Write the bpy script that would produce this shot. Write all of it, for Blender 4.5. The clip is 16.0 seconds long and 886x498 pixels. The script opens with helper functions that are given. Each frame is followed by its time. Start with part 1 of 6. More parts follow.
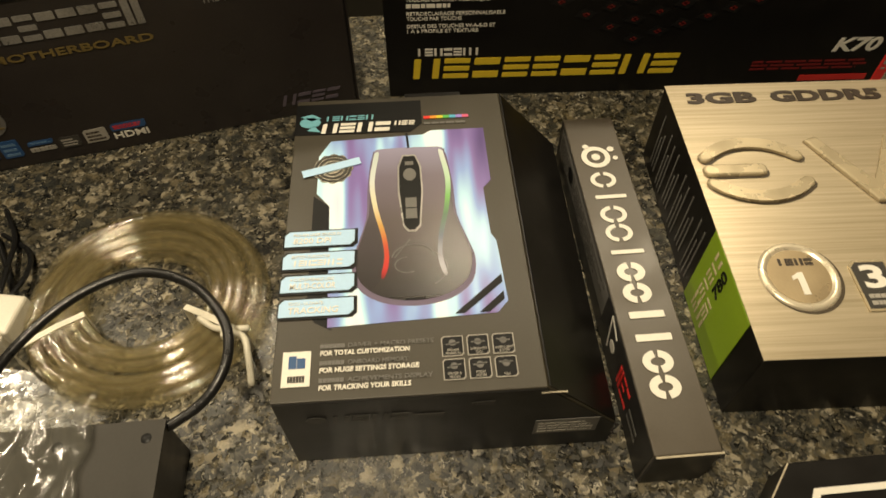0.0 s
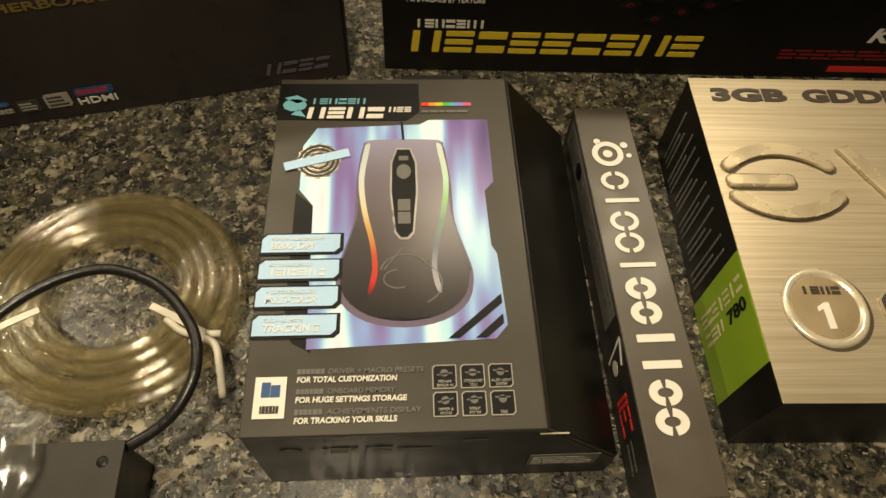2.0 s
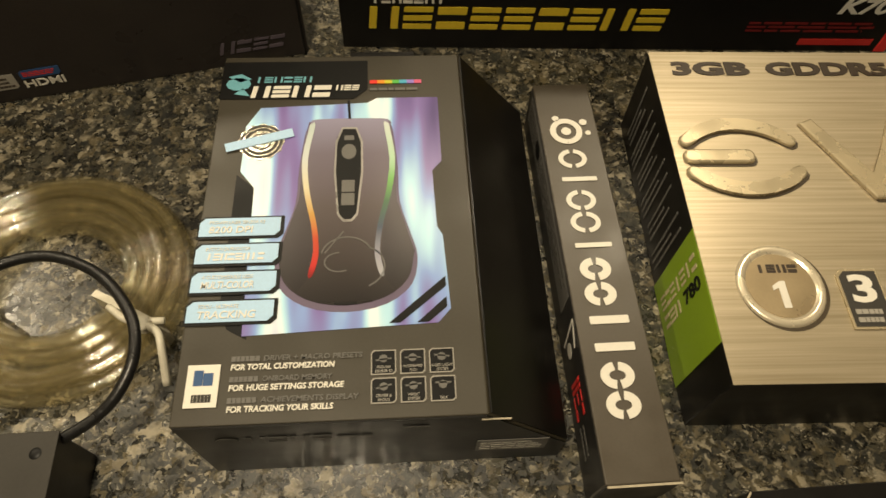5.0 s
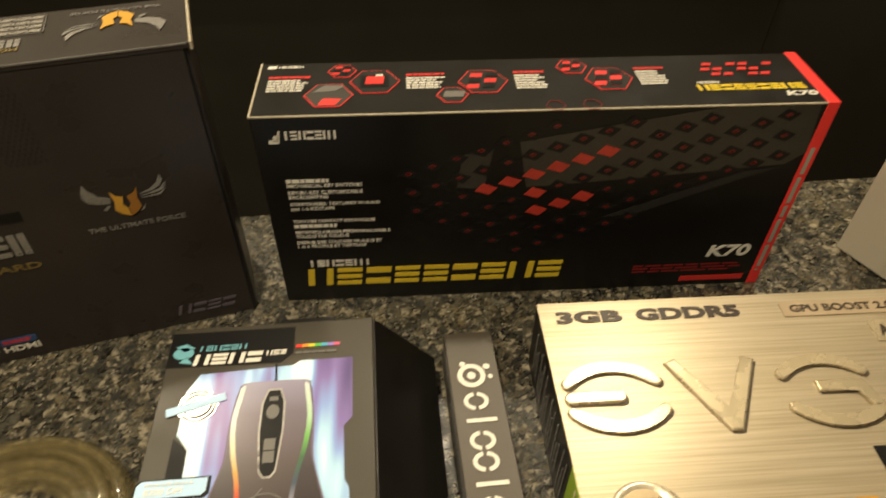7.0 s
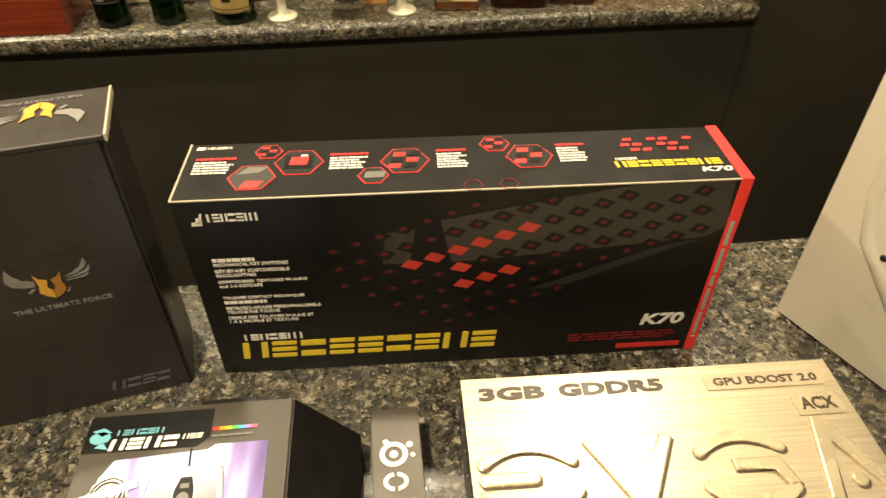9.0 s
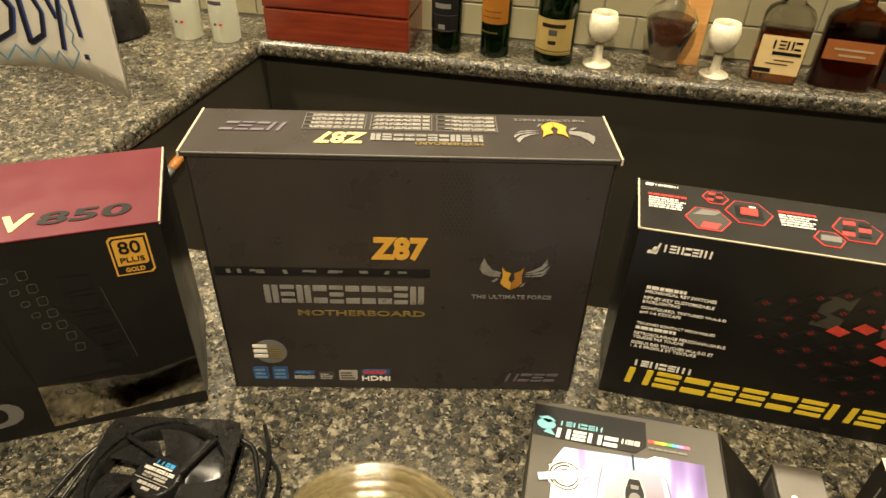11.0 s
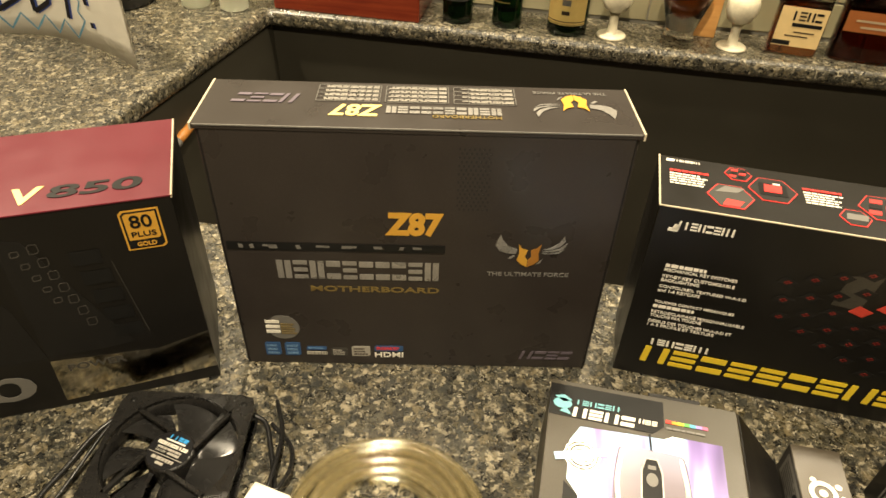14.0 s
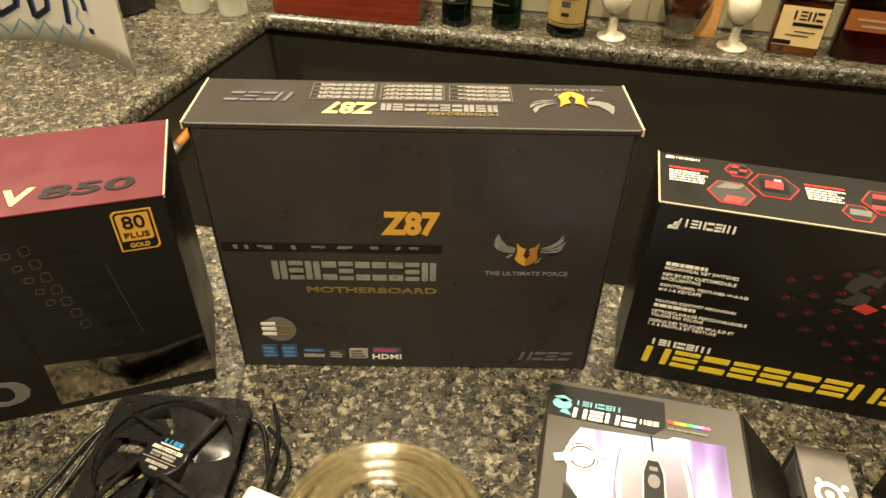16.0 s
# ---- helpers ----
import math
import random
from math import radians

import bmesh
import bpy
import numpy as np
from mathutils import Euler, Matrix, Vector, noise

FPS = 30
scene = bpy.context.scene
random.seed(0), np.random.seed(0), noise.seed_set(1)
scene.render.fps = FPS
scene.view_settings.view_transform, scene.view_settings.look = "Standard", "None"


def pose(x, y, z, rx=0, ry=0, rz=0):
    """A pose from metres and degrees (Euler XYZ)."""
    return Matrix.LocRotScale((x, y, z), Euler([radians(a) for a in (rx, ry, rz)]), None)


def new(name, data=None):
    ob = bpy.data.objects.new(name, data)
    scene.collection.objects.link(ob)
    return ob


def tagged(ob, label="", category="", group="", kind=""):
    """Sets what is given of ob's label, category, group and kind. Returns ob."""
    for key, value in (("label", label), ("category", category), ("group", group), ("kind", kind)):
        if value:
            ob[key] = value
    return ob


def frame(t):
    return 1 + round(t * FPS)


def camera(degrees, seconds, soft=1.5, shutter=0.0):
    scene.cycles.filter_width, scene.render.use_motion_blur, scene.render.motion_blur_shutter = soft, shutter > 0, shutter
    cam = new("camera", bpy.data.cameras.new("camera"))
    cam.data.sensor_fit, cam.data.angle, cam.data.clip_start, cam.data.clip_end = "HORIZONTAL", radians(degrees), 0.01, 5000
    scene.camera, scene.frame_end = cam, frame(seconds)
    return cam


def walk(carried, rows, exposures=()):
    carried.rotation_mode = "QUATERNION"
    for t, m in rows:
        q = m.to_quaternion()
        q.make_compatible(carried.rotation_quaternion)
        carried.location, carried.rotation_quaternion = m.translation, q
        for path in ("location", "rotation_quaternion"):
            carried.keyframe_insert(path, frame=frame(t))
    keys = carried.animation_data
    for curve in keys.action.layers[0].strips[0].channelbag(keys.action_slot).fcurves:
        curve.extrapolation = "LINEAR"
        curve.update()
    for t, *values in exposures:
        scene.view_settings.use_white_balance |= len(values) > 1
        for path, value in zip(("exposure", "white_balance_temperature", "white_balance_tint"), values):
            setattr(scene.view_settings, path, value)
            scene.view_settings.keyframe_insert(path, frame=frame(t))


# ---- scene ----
EXPO = [(0.0, -0.95), (3.5, -1.1), (6.0, -1.1), (6.5, -1.0), (7.0, -0.75), (7.5, -0.4), (8.0, -0.1), (8.5, 0.05), (12.5, 0.33), (16.0, 0.36)]
LAMPS = [(-0.12, -0.55, 38), (-0.57, 0.78, 15), (0.14, 0.74, 8), (0.72, 0.72, 19), (-1.35, 0.45, 31)]
cam = camera(67.0, 16.0, soft=1.55, shutter=0.4)
# t, x, y, z of the eye, then yaw, pitch, roll in degrees
ROWS = [
    (0.0, 0.0341, -0.5095, 0.4350, -1.89, -53.37, -0.24),
    (0.5, 0.0118, -0.4809, 0.4329, -5.71, -53.89, 3.78),
    (1.0, 0.0230, -0.4548, 0.4164, -5.48, -56.88, 4.53),
    (1.5, 0.0304, -0.4512, 0.4226, -4.32, -57.71, 4.03),
    (2.0, 0.0311, -0.4525, 0.4223, -4.02, -57.91, 3.96),
    (2.5, 0.0352, -0.4521, 0.4245, -3.82, -57.93, 3.63),
    (3.0, 0.0375, -0.4519, 0.4219, -3.36, -57.84, 3.35),
    (3.5, 0.0348, -0.4493, 0.4142, -3.16, -58.66, 3.18),
    (3.7, 0.0311, -0.4470, 0.4128, -3.23, -58.84, 3.27),
    (5.8, 0.0775, -0.4501, 0.4141, -4.89, -59.40, 3.64),
    (6.0, 0.0741, -0.4523, 0.4215, -3.64, -58.43, 2.72),
    (6.5, 0.0890, -0.4499, 0.4862, -2.05, -50.47, 0.44),
    (7.0, 0.1205, -0.4590, 0.5021, -4.26, -43.56, 0.85),
    (7.5, 0.1530, -0.4441, 0.5199, -6.20, -42.17, 1.75),
    (8.0, 0.1796, -0.4461, 0.5231, -5.66, -41.61, 1.01),
    (8.5, 0.1906, -0.4446, 0.5289, -5.49, -41.10, 0.27),
    (9.0, 0.1892, -0.4450, 0.5325, -3.90, -40.48, -0.05),
    (9.5, 0.1365, -0.4539, 0.5311, 3.27, -39.60, -0.33),
    (10.0, 0.0055, -0.4887, 0.5483, 12.22, -37.86, 1.21),
    (10.2, -0.0480, -0.4972, 0.5496, 11.91, -37.00, 2.09),
    (12.5, -0.0753, -0.5153, 0.5426, 12.08, -37.39, 2.19),
    (13.0, -0.0745, -0.5138, 0.5361, 12.50, -37.41, 1.96),
    (13.5, -0.0811, -0.4984, 0.5397, 11.98, -38.69, 2.52),
    (14.0, -0.0788, -0.5025, 0.5444, 12.41, -39.40, 2.20),
    (14.5, -0.0777, -0.5111, 0.5382, 12.27, -38.62, 2.21),
    (15.0, -0.0756, -0.5072, 0.5435, 12.19, -38.99, 2.07),
    (15.5, -0.0749, -0.4989, 0.5408, 12.27, -39.22, 1.98),
    (16.0, -0.0735, -0.4989, 0.5351, 12.81, -38.89, 1.53),
]
walk(cam, [(t, pose(x, y, z, 90 + pitch, 0, yaw) @ pose(0, 0, 0, 0, 0, roll)) for t, x, y, z, yaw, pitch, roll in ROWS],
     EXPO)

# ---- light: warm ceiling downlights over the bar ----
world = bpy.data.worlds.new("room_glow")
scene.world = world
world.use_nodes = True
world.node_tree.nodes["Background"].inputs[0].default_value = (1.0, 0.78, 0.5, 1)
world.node_tree.nodes["Background"].inputs[1].default_value = 0.09


def downlight(x, y, z, watts, size=0.09, tint=(1.0, 0.84, 0.585)):
    data = bpy.data.lights.new("downlight", "AREA")
    data.shape, data.size, data.energy, data.color = "DISK", size, watts, tint
    ob = new("downlight", data)
    ob.location = (x, y, z)
    return ob


for x, y, watts in LAMPS:
    downlight(x, y, 1.48, watts)

# ---- materials ----
def mat(name, base, rough=0.5, metal=0.0, vary=0.12, grain=60.0, bump=0.0, fine=600.0, coat=0.0, emit=0.0):
    """A painted, printed or plain surface: broad stains and fine grain in colour, gloss and relief."""
    m = bpy.data.materials.new(name)
    m.use_nodes = True
    nt = m.node_tree
    b = nt.nodes["Principled BSDF"]
    co = nt.nodes.new("ShaderNodeTexCoord")
    n1, n2 = nt.nodes.new("ShaderNodeTexNoise"), nt.nodes.new("ShaderNodeTexNoise")
    n1.inputs["Scale"].default_value, n2.inputs["Scale"].default_value = grain, fine
    n1.inputs["Detail"].default_value = 4
    for n in (n1, n2):
        nt.links.new(co.outputs["Object"], n.inputs["Vector"])
    add = nt.nodes.new("ShaderNodeMath")
    add.operation = "ADD"
    nt.links.new(n1.outputs["Fac"], add.inputs[0])
    nt.links.new(n2.outputs["Fac"], add.inputs[1])
    mr = nt.nodes.new("ShaderNodeMapRange")
    mr.inputs["From Min"].default_value, mr.inputs["From Max"].default_value = 0.6, 1.4
    mr.inputs["To Min"].default_value, mr.inputs["To Max"].default_value = 1 - vary, 1 + vary
    nt.links.new(add.outputs[0], mr.inputs["Value"])
    mul = nt.nodes.new("ShaderNodeVectorMath")
    mul.operation = "SCALE"
    mul.inputs[0].default_value = base
    nt.links.new(mr.outputs["Result"], mul.inputs["Scale"])
    nt.links.new(mul.outputs[0], b.inputs["Base Color"])
    rr = nt.nodes.new("ShaderNodeMapRange")
    rr.inputs["From Min"].default_value, rr.inputs["From Max"].default_value = 0.3, 0.7
    rr.inputs["To Min"].default_value, rr.inputs["To Max"].default_value = max(rough - 0.06, 0.02), min(rough + 0.06, 1)
    nt.links.new(n1.outputs["Fac"], rr.inputs["Value"])
    nt.links.new(rr.outputs["Result"], b.inputs["Roughness"])
    b.inputs["Metallic"].default_value = metal
    b.inputs["Coat Weight"].default_value = coat
    if bump:
        bp = nt.nodes.new("ShaderNodeBump")
        bp.inputs["Strength"].default_value, bp.inputs["Distance"].default_value = bump, 0.0006
        nt.links.new(add.outputs[0], bp.inputs["Height"])
        nt.links.new(bp.outputs["Normal"], b.inputs["Normal"])
    if emit:
        b.inputs["Emission Strength"].default_value = emit
        b.inputs["Emission Color"].default_value = (*base, 1)
    return m


def dull(m, level):
    """Weakens the sheen of a material, as of matt-laminated card."""
    m.node_tree.nodes["Principled BSDF"].inputs["Specular IOR Level"].default_value = level
    return m


def ramp(nt, stops, kind="LINEAR"):
    r = nt.nodes.new("ShaderNodeValToRGB")
    r.color_ramp.interpolation = kind
    while len(r.color_ramp.elements) < len(stops):
        r.color_ramp.elements.new(0.5)
    for e, (p, c) in zip(r.color_ramp.elements, stops):
        e.position, e.color = p, (*c, 1)
    return r


def granite_mat():
    """Polished granite: crystals of three sizes in charcoal, olive, brown, grey-blue and pale buff."""
    m = bpy.data.materials.new("polished_granite")
    m.use_nodes = True
    nt = m.node_tree
    b = nt.nodes["Principled BSDF"]
    co = nt.nodes.new("ShaderNodeTexCoord")
    warp = nt.nodes.new("ShaderNodeTexNoise")
    warp.inputs["Scale"].default_value, warp.inputs["Detail"].default_value = 170, 6
    sc = nt.nodes.new("ShaderNodeVectorMath")
    sc.operation = "SCALE"
    sc.inputs["Scale"].default_value = 0.017
    ad = nt.nodes.new("ShaderNodeVectorMath")
    nt.links.new(co.outputs["Object"], warp.inputs["Vector"])
    nt.links.new(warp.outputs["Color"], sc.inputs[0])
    nt.links.new(co.outputs["Object"], ad.inputs[0])
    nt.links.new(sc.outputs[0], ad.inputs[1])
    layers = []
    for scale, stops in ((125, [(0, (0.007, 0.007, 0.006)), (0.24, (0.030, 0.031, 0.026)), (0.44, (0.085, 0.074, 0.047)), (0.58, (0.15, 0.124, 0.074)),
                                (0.70, (0.016, 0.017, 0.016)), (0.80, (0.085, 0.079, 0.058)), (0.885, (0.33, 0.29, 0.205))]),
                         (250, [(0, (0.007, 0.007, 0.006)), (0.36, (0.042, 0.040, 0.030)), (0.58, (0.12, 0.102, 0.064)), (0.78, (0.020, 0.021, 0.019)), (0.865, (0.37, 0.33, 0.24))]),
                         (560, [(0, (0.009, 0.009, 0.008)), (0.45, (0.060, 0.056, 0.041)), (0.78, (0.15, 0.130, 0.085)), (0.94, (0.52, 0.48, 0.38))])):
        v = nt.nodes.new("ShaderNodeTexVoronoi")
        v.inputs["Scale"].default_value = scale
        nt.links.new(ad.outputs[0], v.inputs["Vector"])
        sp = nt.nodes.new("ShaderNodeSeparateColor")
        nt.links.new(v.outputs["Color"], sp.inputs[0])
        r = ramp(nt, stops, "CONSTANT")
        nt.links.new(sp.outputs[0], r.inputs[0])
        layers.append((r, sp))
    out = layers[0][0].outputs[0]
    for k, (scale, lo, hi, most) in enumerate(((70, 0.44, 0.58, 0.9), (110, 0.46, 0.64, 0.8))):
        patch = nt.nodes.new("ShaderNodeTexNoise")
        patch.inputs["Scale"].default_value, patch.inputs["Detail"].default_value = scale, 3
        nt.links.new(co.outputs["Object"], patch.inputs["Vector"])
        pr = ramp(nt, [(lo, (0.06, 0.06, 0.06)), (hi, (most, most, most))])
        nt.links.new(patch.outputs["Fac"], pr.inputs[0])
        mx = nt.nodes.new("ShaderNodeMix")
        mx.data_type = "RGBA"
        nt.links.new(pr.outputs[0], mx.inputs["Factor"])
        nt.links.new(out, mx.inputs["A"])
        nt.links.new(layers[k + 1][0].outputs[0], mx.inputs["B"])
        out = mx.outputs["Result"]
    nt.links.new(out, b.inputs["Base Color"])
    rr = nt.nodes.new("ShaderNodeMapRange")
    rr.inputs["To Min"].default_value, rr.inputs["To Max"].default_value = 0.16, 0.46
    nt.links.new(layers[1][1].outputs[1], rr.inputs["Value"])
    nt.links.new(rr.outputs["Result"], b.inputs["Roughness"])
    b.inputs["Specular IOR Level"].default_value = 0.75
    # each crystal is cut at a slightly different slant and so catches the lamps by itself
    bp = nt.nodes.new("ShaderNodeBump")
    bp.inputs["Strength"].default_value, bp.inputs["Distance"].default_value = 0.10, 0.001
    nt.links.new(layers[1][1].outputs[2], bp.inputs["Height"])
    nt.links.new(bp.outputs["Normal"], b.inputs["Normal"])
    return m


def glass_mat(name, tint, rough=0.03, ior=1.45, weight=1.0):
    m = bpy.data.materials.new(name)
    m.use_nodes = True
    nt = m.node_tree
    b = nt.nodes["Principled BSDF"]
    b.inputs["Base Color"].default_value = (*tint, 1)
    b.inputs["Transmission Weight"].default_value = weight
    b.inputs["IOR"].default_value = ior
    n = nt.nodes.new("ShaderNodeTexNoise")
    n.inputs["Scale"].default_value = 150
    rr = nt.nodes.new("ShaderNodeMapRange")
    rr.inputs["To Min"].default_value, rr.inputs["To Max"].default_value = rough, rough + 0.06
    nt.links.new(n.outputs["Fac"], rr.inputs["Value"])
    nt.links.new(rr.outputs["Result"], b.inputs["Roughness"])
    return m


def film_mat(name, tint, body, share, rough, rim=0.4):
    """Clear plastic: most light goes straight through, the rest meets a glossy body."""
    m = bpy.data.materials.new(name)
    m.use_nodes = True
    nt = m.node_tree
    b = nt.nodes["Principled BSDF"]
    b.inputs["Base Color"].default_value = (*body, 1)
    b.inputs["Roughness"].default_value = rough
    b.inputs["Specular IOR Level"].default_value = 0.9
    n = nt.nodes.new("ShaderNodeTexNoise")
    n.inputs["Scale"].default_value = 220
    bp = nt.nodes.new("ShaderNodeBump")
    bp.inputs["Strength"].default_value, bp.inputs["Distance"].default_value = 0.15, 0.0004
    nt.links.new(n.outputs["Fac"], bp.inputs["Height"])
    nt.links.new(bp.outputs["Normal"], b.inputs["Normal"])
    clear, mix, shine = nt.nodes.new("ShaderNodeBsdfTransparent"), nt.nodes.new("ShaderNodeMixShader"), nt.nodes.new("ShaderNodeMixShader")
    gloss, edge = nt.nodes.new("ShaderNodeBsdfGlossy"), nt.nodes.new("ShaderNodeLayerWeight")
    gloss.inputs["Roughness"].default_value, edge.inputs["Blend"].default_value = rough, 0.5
    nt.links.new(bp.outputs["Normal"], gloss.inputs["Normal"])
    steep, amount = nt.nodes.new("ShaderNodeMath"), nt.nodes.new("ShaderNodeMapRange")
    steep.operation = "POWER"
    steep.inputs[1].default_value = 3.0
    amount.inputs["To Min"].default_value, amount.inputs["To Max"].default_value = 0.18 * rim, rim
    nt.links.new(edge.outputs["Facing"], steep.inputs[0])
    nt.links.new(steep.outputs[0], amount.inputs["Value"])
    nt.links.new(amount.outputs["Result"], shine.inputs[0])
    clear.inputs[0].default_value = (*tint, 1)
    mix.inputs[0].default_value = share
    nt.links.new(clear.outputs[0], mix.inputs[1])
    nt.links.new(b.outputs[0], mix.inputs[2])
    nt.links.new(mix.outputs[0], shine.inputs[1])
    nt.links.new(gloss.outputs[0], shine.inputs[2])
    nt.links.new(shine.outputs[0], nt.nodes["Material Output"].inputs[0])
    return m


def brushed_mat():
    """Gold-tinted brushed foil printed on card, streaks along the box's length."""
    m = bpy.data.materials.new("brushed_foil")
    m.use_nodes = True
    nt = m.node_tree
    b = nt.nodes["Principled BSDF"]
    co = nt.nodes.new("ShaderNodeTexCoord")
    mp = nt.nodes.new("ShaderNodeMapping")
    mp.inputs["Scale"].default_value = (9, 520, 520)
    n = nt.nodes.new("ShaderNodeTexNoise")
    n.inputs["Scale"].default_value, n.inputs["Detail"].default_value = 1.0, 5
    nt.links.new(co.outputs["Object"], mp.inputs[0])
    nt.links.new(mp.outputs[0], n.inputs["Vector"])
    r = ramp(nt, [(0.3, (0.42, 0.35, 0.23)), (0.5, (0.50, 0.425, 0.295)), (0.7, (0.58, 0.50, 0.36))])
    nt.links.new(n.outputs["Fac"], r.inputs[0])
    nt.links.new(r.outputs[0], b.inputs["Base Color"])
    b.inputs["Metallic"].default_value = 0.62
    b.inputs["Roughness"].default_value = 0.37
    bp = nt.nodes.new("ShaderNodeBump")
    bp.inputs["Strength"].default_value, bp.inputs["Distance"].default_value = 0.12, 0.0003
    nt.links.new(n.outputs["Fac"], bp.inputs["Height"])
    nt.links.new(bp.outputs["Normal"], b.inputs["Normal"])
    return m


def wood_mat(name, dark, light, rough=0.3):
    m = bpy.data.materials.new(name)
    m.use_nodes = True
    nt = m.node_tree
    b = nt.nodes["Principled BSDF"]
    co = nt.nodes.new("ShaderNodeTexCoord")
    mp = nt.nodes.new("ShaderNodeMapping")
    mp.inputs["Scale"].default_value = (6, 60, 60)
    n = nt.nodes.new("ShaderNodeTexNoise")
    n.inputs["Scale"].default_value, n.inputs["Detail"].default_value = 1.5, 6
    nt.links.new(co.outputs["Object"], mp.inputs[0])
    nt.links.new(mp.outputs[0], n.inputs["Vector"])
    r = ramp(nt, [(0.3, dark), (0.7, light)])
    nt.links.new(n.outputs["Fac"], r.inputs[0])
    nt.links.new(r.outputs[0], b.inputs["Base Color"])
    b.inputs["Roughness"].default_value = rough
    b.inputs["Coat Weight"].default_value = 0.3
    return m


GRANITE = granite_mat()
PANEL = mat("dark_olive_paint", (0.030, 0.027, 0.0185), 0.55, vary=0.18, grain=5, bump=0.1)
WALLPAINT = mat("warm_wall_paint", (0.42, 0.36, 0.26), 0.7, vary=0.06, grain=4, bump=0.1)
CEILPAINT = mat("ceiling_paint", (0.72, 0.68, 0.6), 0.8, vary=0.04, grain=3)
FLOORMAT = wood_mat("dark_floor_wood", (0.03, 0.02, 0.012), (0.07, 0.045, 0.028), 0.4)
GROUT = mat("grout", (0.20, 0.19, 0.155), 0.8, vary=0.1)
TILE = mat("pale_glass_tile", (0.26, 0.235, 0.145), 0.14, vary=0.08, grain=14, coat=0.6)
BLACKCARD = mat("black_card", (0.0064, 0.0057, 0.0050), 0.38, vary=0.2, grain=30, bump=0.06)
BLACKEDGE = mat("worn_card_edge", (0.42, 0.37, 0.27), 0.7, vary=0.2, grain=200)
CHARCOAL = mat("charcoal_card", (0.028, 0.0232, 0.0208), 0.31, vary=0.15, grain=25, bump=0.08)
GREYCARD = mat("warm_grey_card", (0.042, 0.036, 0.024), 0.4, vary=0.1, grain=30, bump=0.06)
SSGREY = mat("slate_grey_card", (0.074, 0.062, 0.046), 0.38, vary=0.08, grain=40, bump=0.05)
REDCARD = mat("dark_red_card", (0.098, 0.0115, 0.020), 0.34, vary=0.08, grain=25, bump=0.05)
for card in (BLACKCARD, CHARCOAL, REDCARD):
    dull(card, 0.3)
FOIL = brushed_mat()
WHITEMETAL = mat("white_powder_coat", (0.50, 0.465, 0.37), 0.32, vary=0.04, grain=20, bump=0.05, fine=900)


# ---- mesh helpers ----
def link(name, bm, material, parent=None, smooth=False):
    me = bpy.data.meshes.new(name)
    bm.normal_update()
    bm.to_mesh(me)
    bm.free()
    me.materials.append(material)
    if smooth:
        me.shade_smooth()
    ob = new(name, me)
    if parent:
        ob.parent = parent
    return ob


def part(name, bm, material, parent, label="", smooth=False):
    return tagged(link(name, bm, material, parent, smooth), label)


def thing(name, label, category, x=0, y=0, z=0, turn=0, group="", kind=""):
    ob = new(name)
    ob.empty_display_size = 0.02
    ob.matrix_basis = pose(x, y, z, 0, 0, turn)
    return tagged(ob, label, category, group, kind)


def block(x0, y0, z0, x1, y1, z1, bevel=0.0, seg=2):
    bm = bmesh.new()
    bmesh.ops.create_cube(bm, size=1)
    for v in bm.verts:
        v.co = (x0 + (v.co.x + 0.5) * (x1 - x0), y0 + (v.co.y + 0.5) * (y1 - y0), z0 + (v.co.z + 0.5) * (z1 - z0))
    if bevel:
        bmesh.ops.bevel(bm, geom=bm.edges[:], offset=bevel, segments=seg, affect="EDGES", profile=0.5)
    return bm


def prism(points, y0, y1, bevel=0.0):
    """The outline (x, z) drawn along y."""
    bm = bmesh.new()
    f = bm.faces.new([bm.verts.new((x, y0, z)) for x, z in points])
    r = bmesh.ops.extrude_face_region(bm, geom=[f])
    for v in r["geom"]:
        if isinstance(v, bmesh.types.BMVert):
            v.co.y = y1
    bmesh.ops.recalc_face_normals(bm, faces=bm.faces)
    if bevel:
        bmesh.ops.bevel(bm, geom=bm.edges[:], offset=bevel, segments=2, affect="EDGES", profile=0.5)
    return bm


def slab(points, z0, z1, bevel=0.0, seg=2):
    """The outline (x, y) drawn upwards."""
    bm = bmesh.new()
    f = bm.faces.new([bm.verts.new((x, y, z0)) for x, y in points])
    r = bmesh.ops.extrude_face_region(bm, geom=[f])
    for v in r["geom"]:
        if isinstance(v, bmesh.types.BMVert):
            v.co.z = z1
    bmesh.ops.recalc_face_normals(bm, faces=bm.faces)
    if bevel:
        bmesh.ops.bevel(bm, geom=bm.edges[:], offset=bevel, segments=seg, affect="EDGES", profile=0.5)
    return bm


def lathe(profile, n=40):
    """The profile (radius, z) turned round z."""
    bm = bmesh.new()
    rings = []
    for r, z in profile:
        if r < 1e-6:
            rings.append([bm.verts.new((0, 0, z))])
        else:
            rings.append([bm.verts.new((r * math.cos(2 * math.pi * k / n), r * math.sin(2 * math.pi * k / n), z)) for k in range(n)])
    for a, b in zip(rings, rings[1:]):
        for k in range(n):
            vs = [a[k % len(a)], a[(k + 1) % len(a)], b[(k + 1) % len(b)], b[k % len(b)]]
            vs = list(dict.fromkeys(vs))
            if len(vs) > 2:
                bm.faces.new(vs)
    bmesh.ops.recalc_face_normals(bm, faces=bm.faces)
    return bm


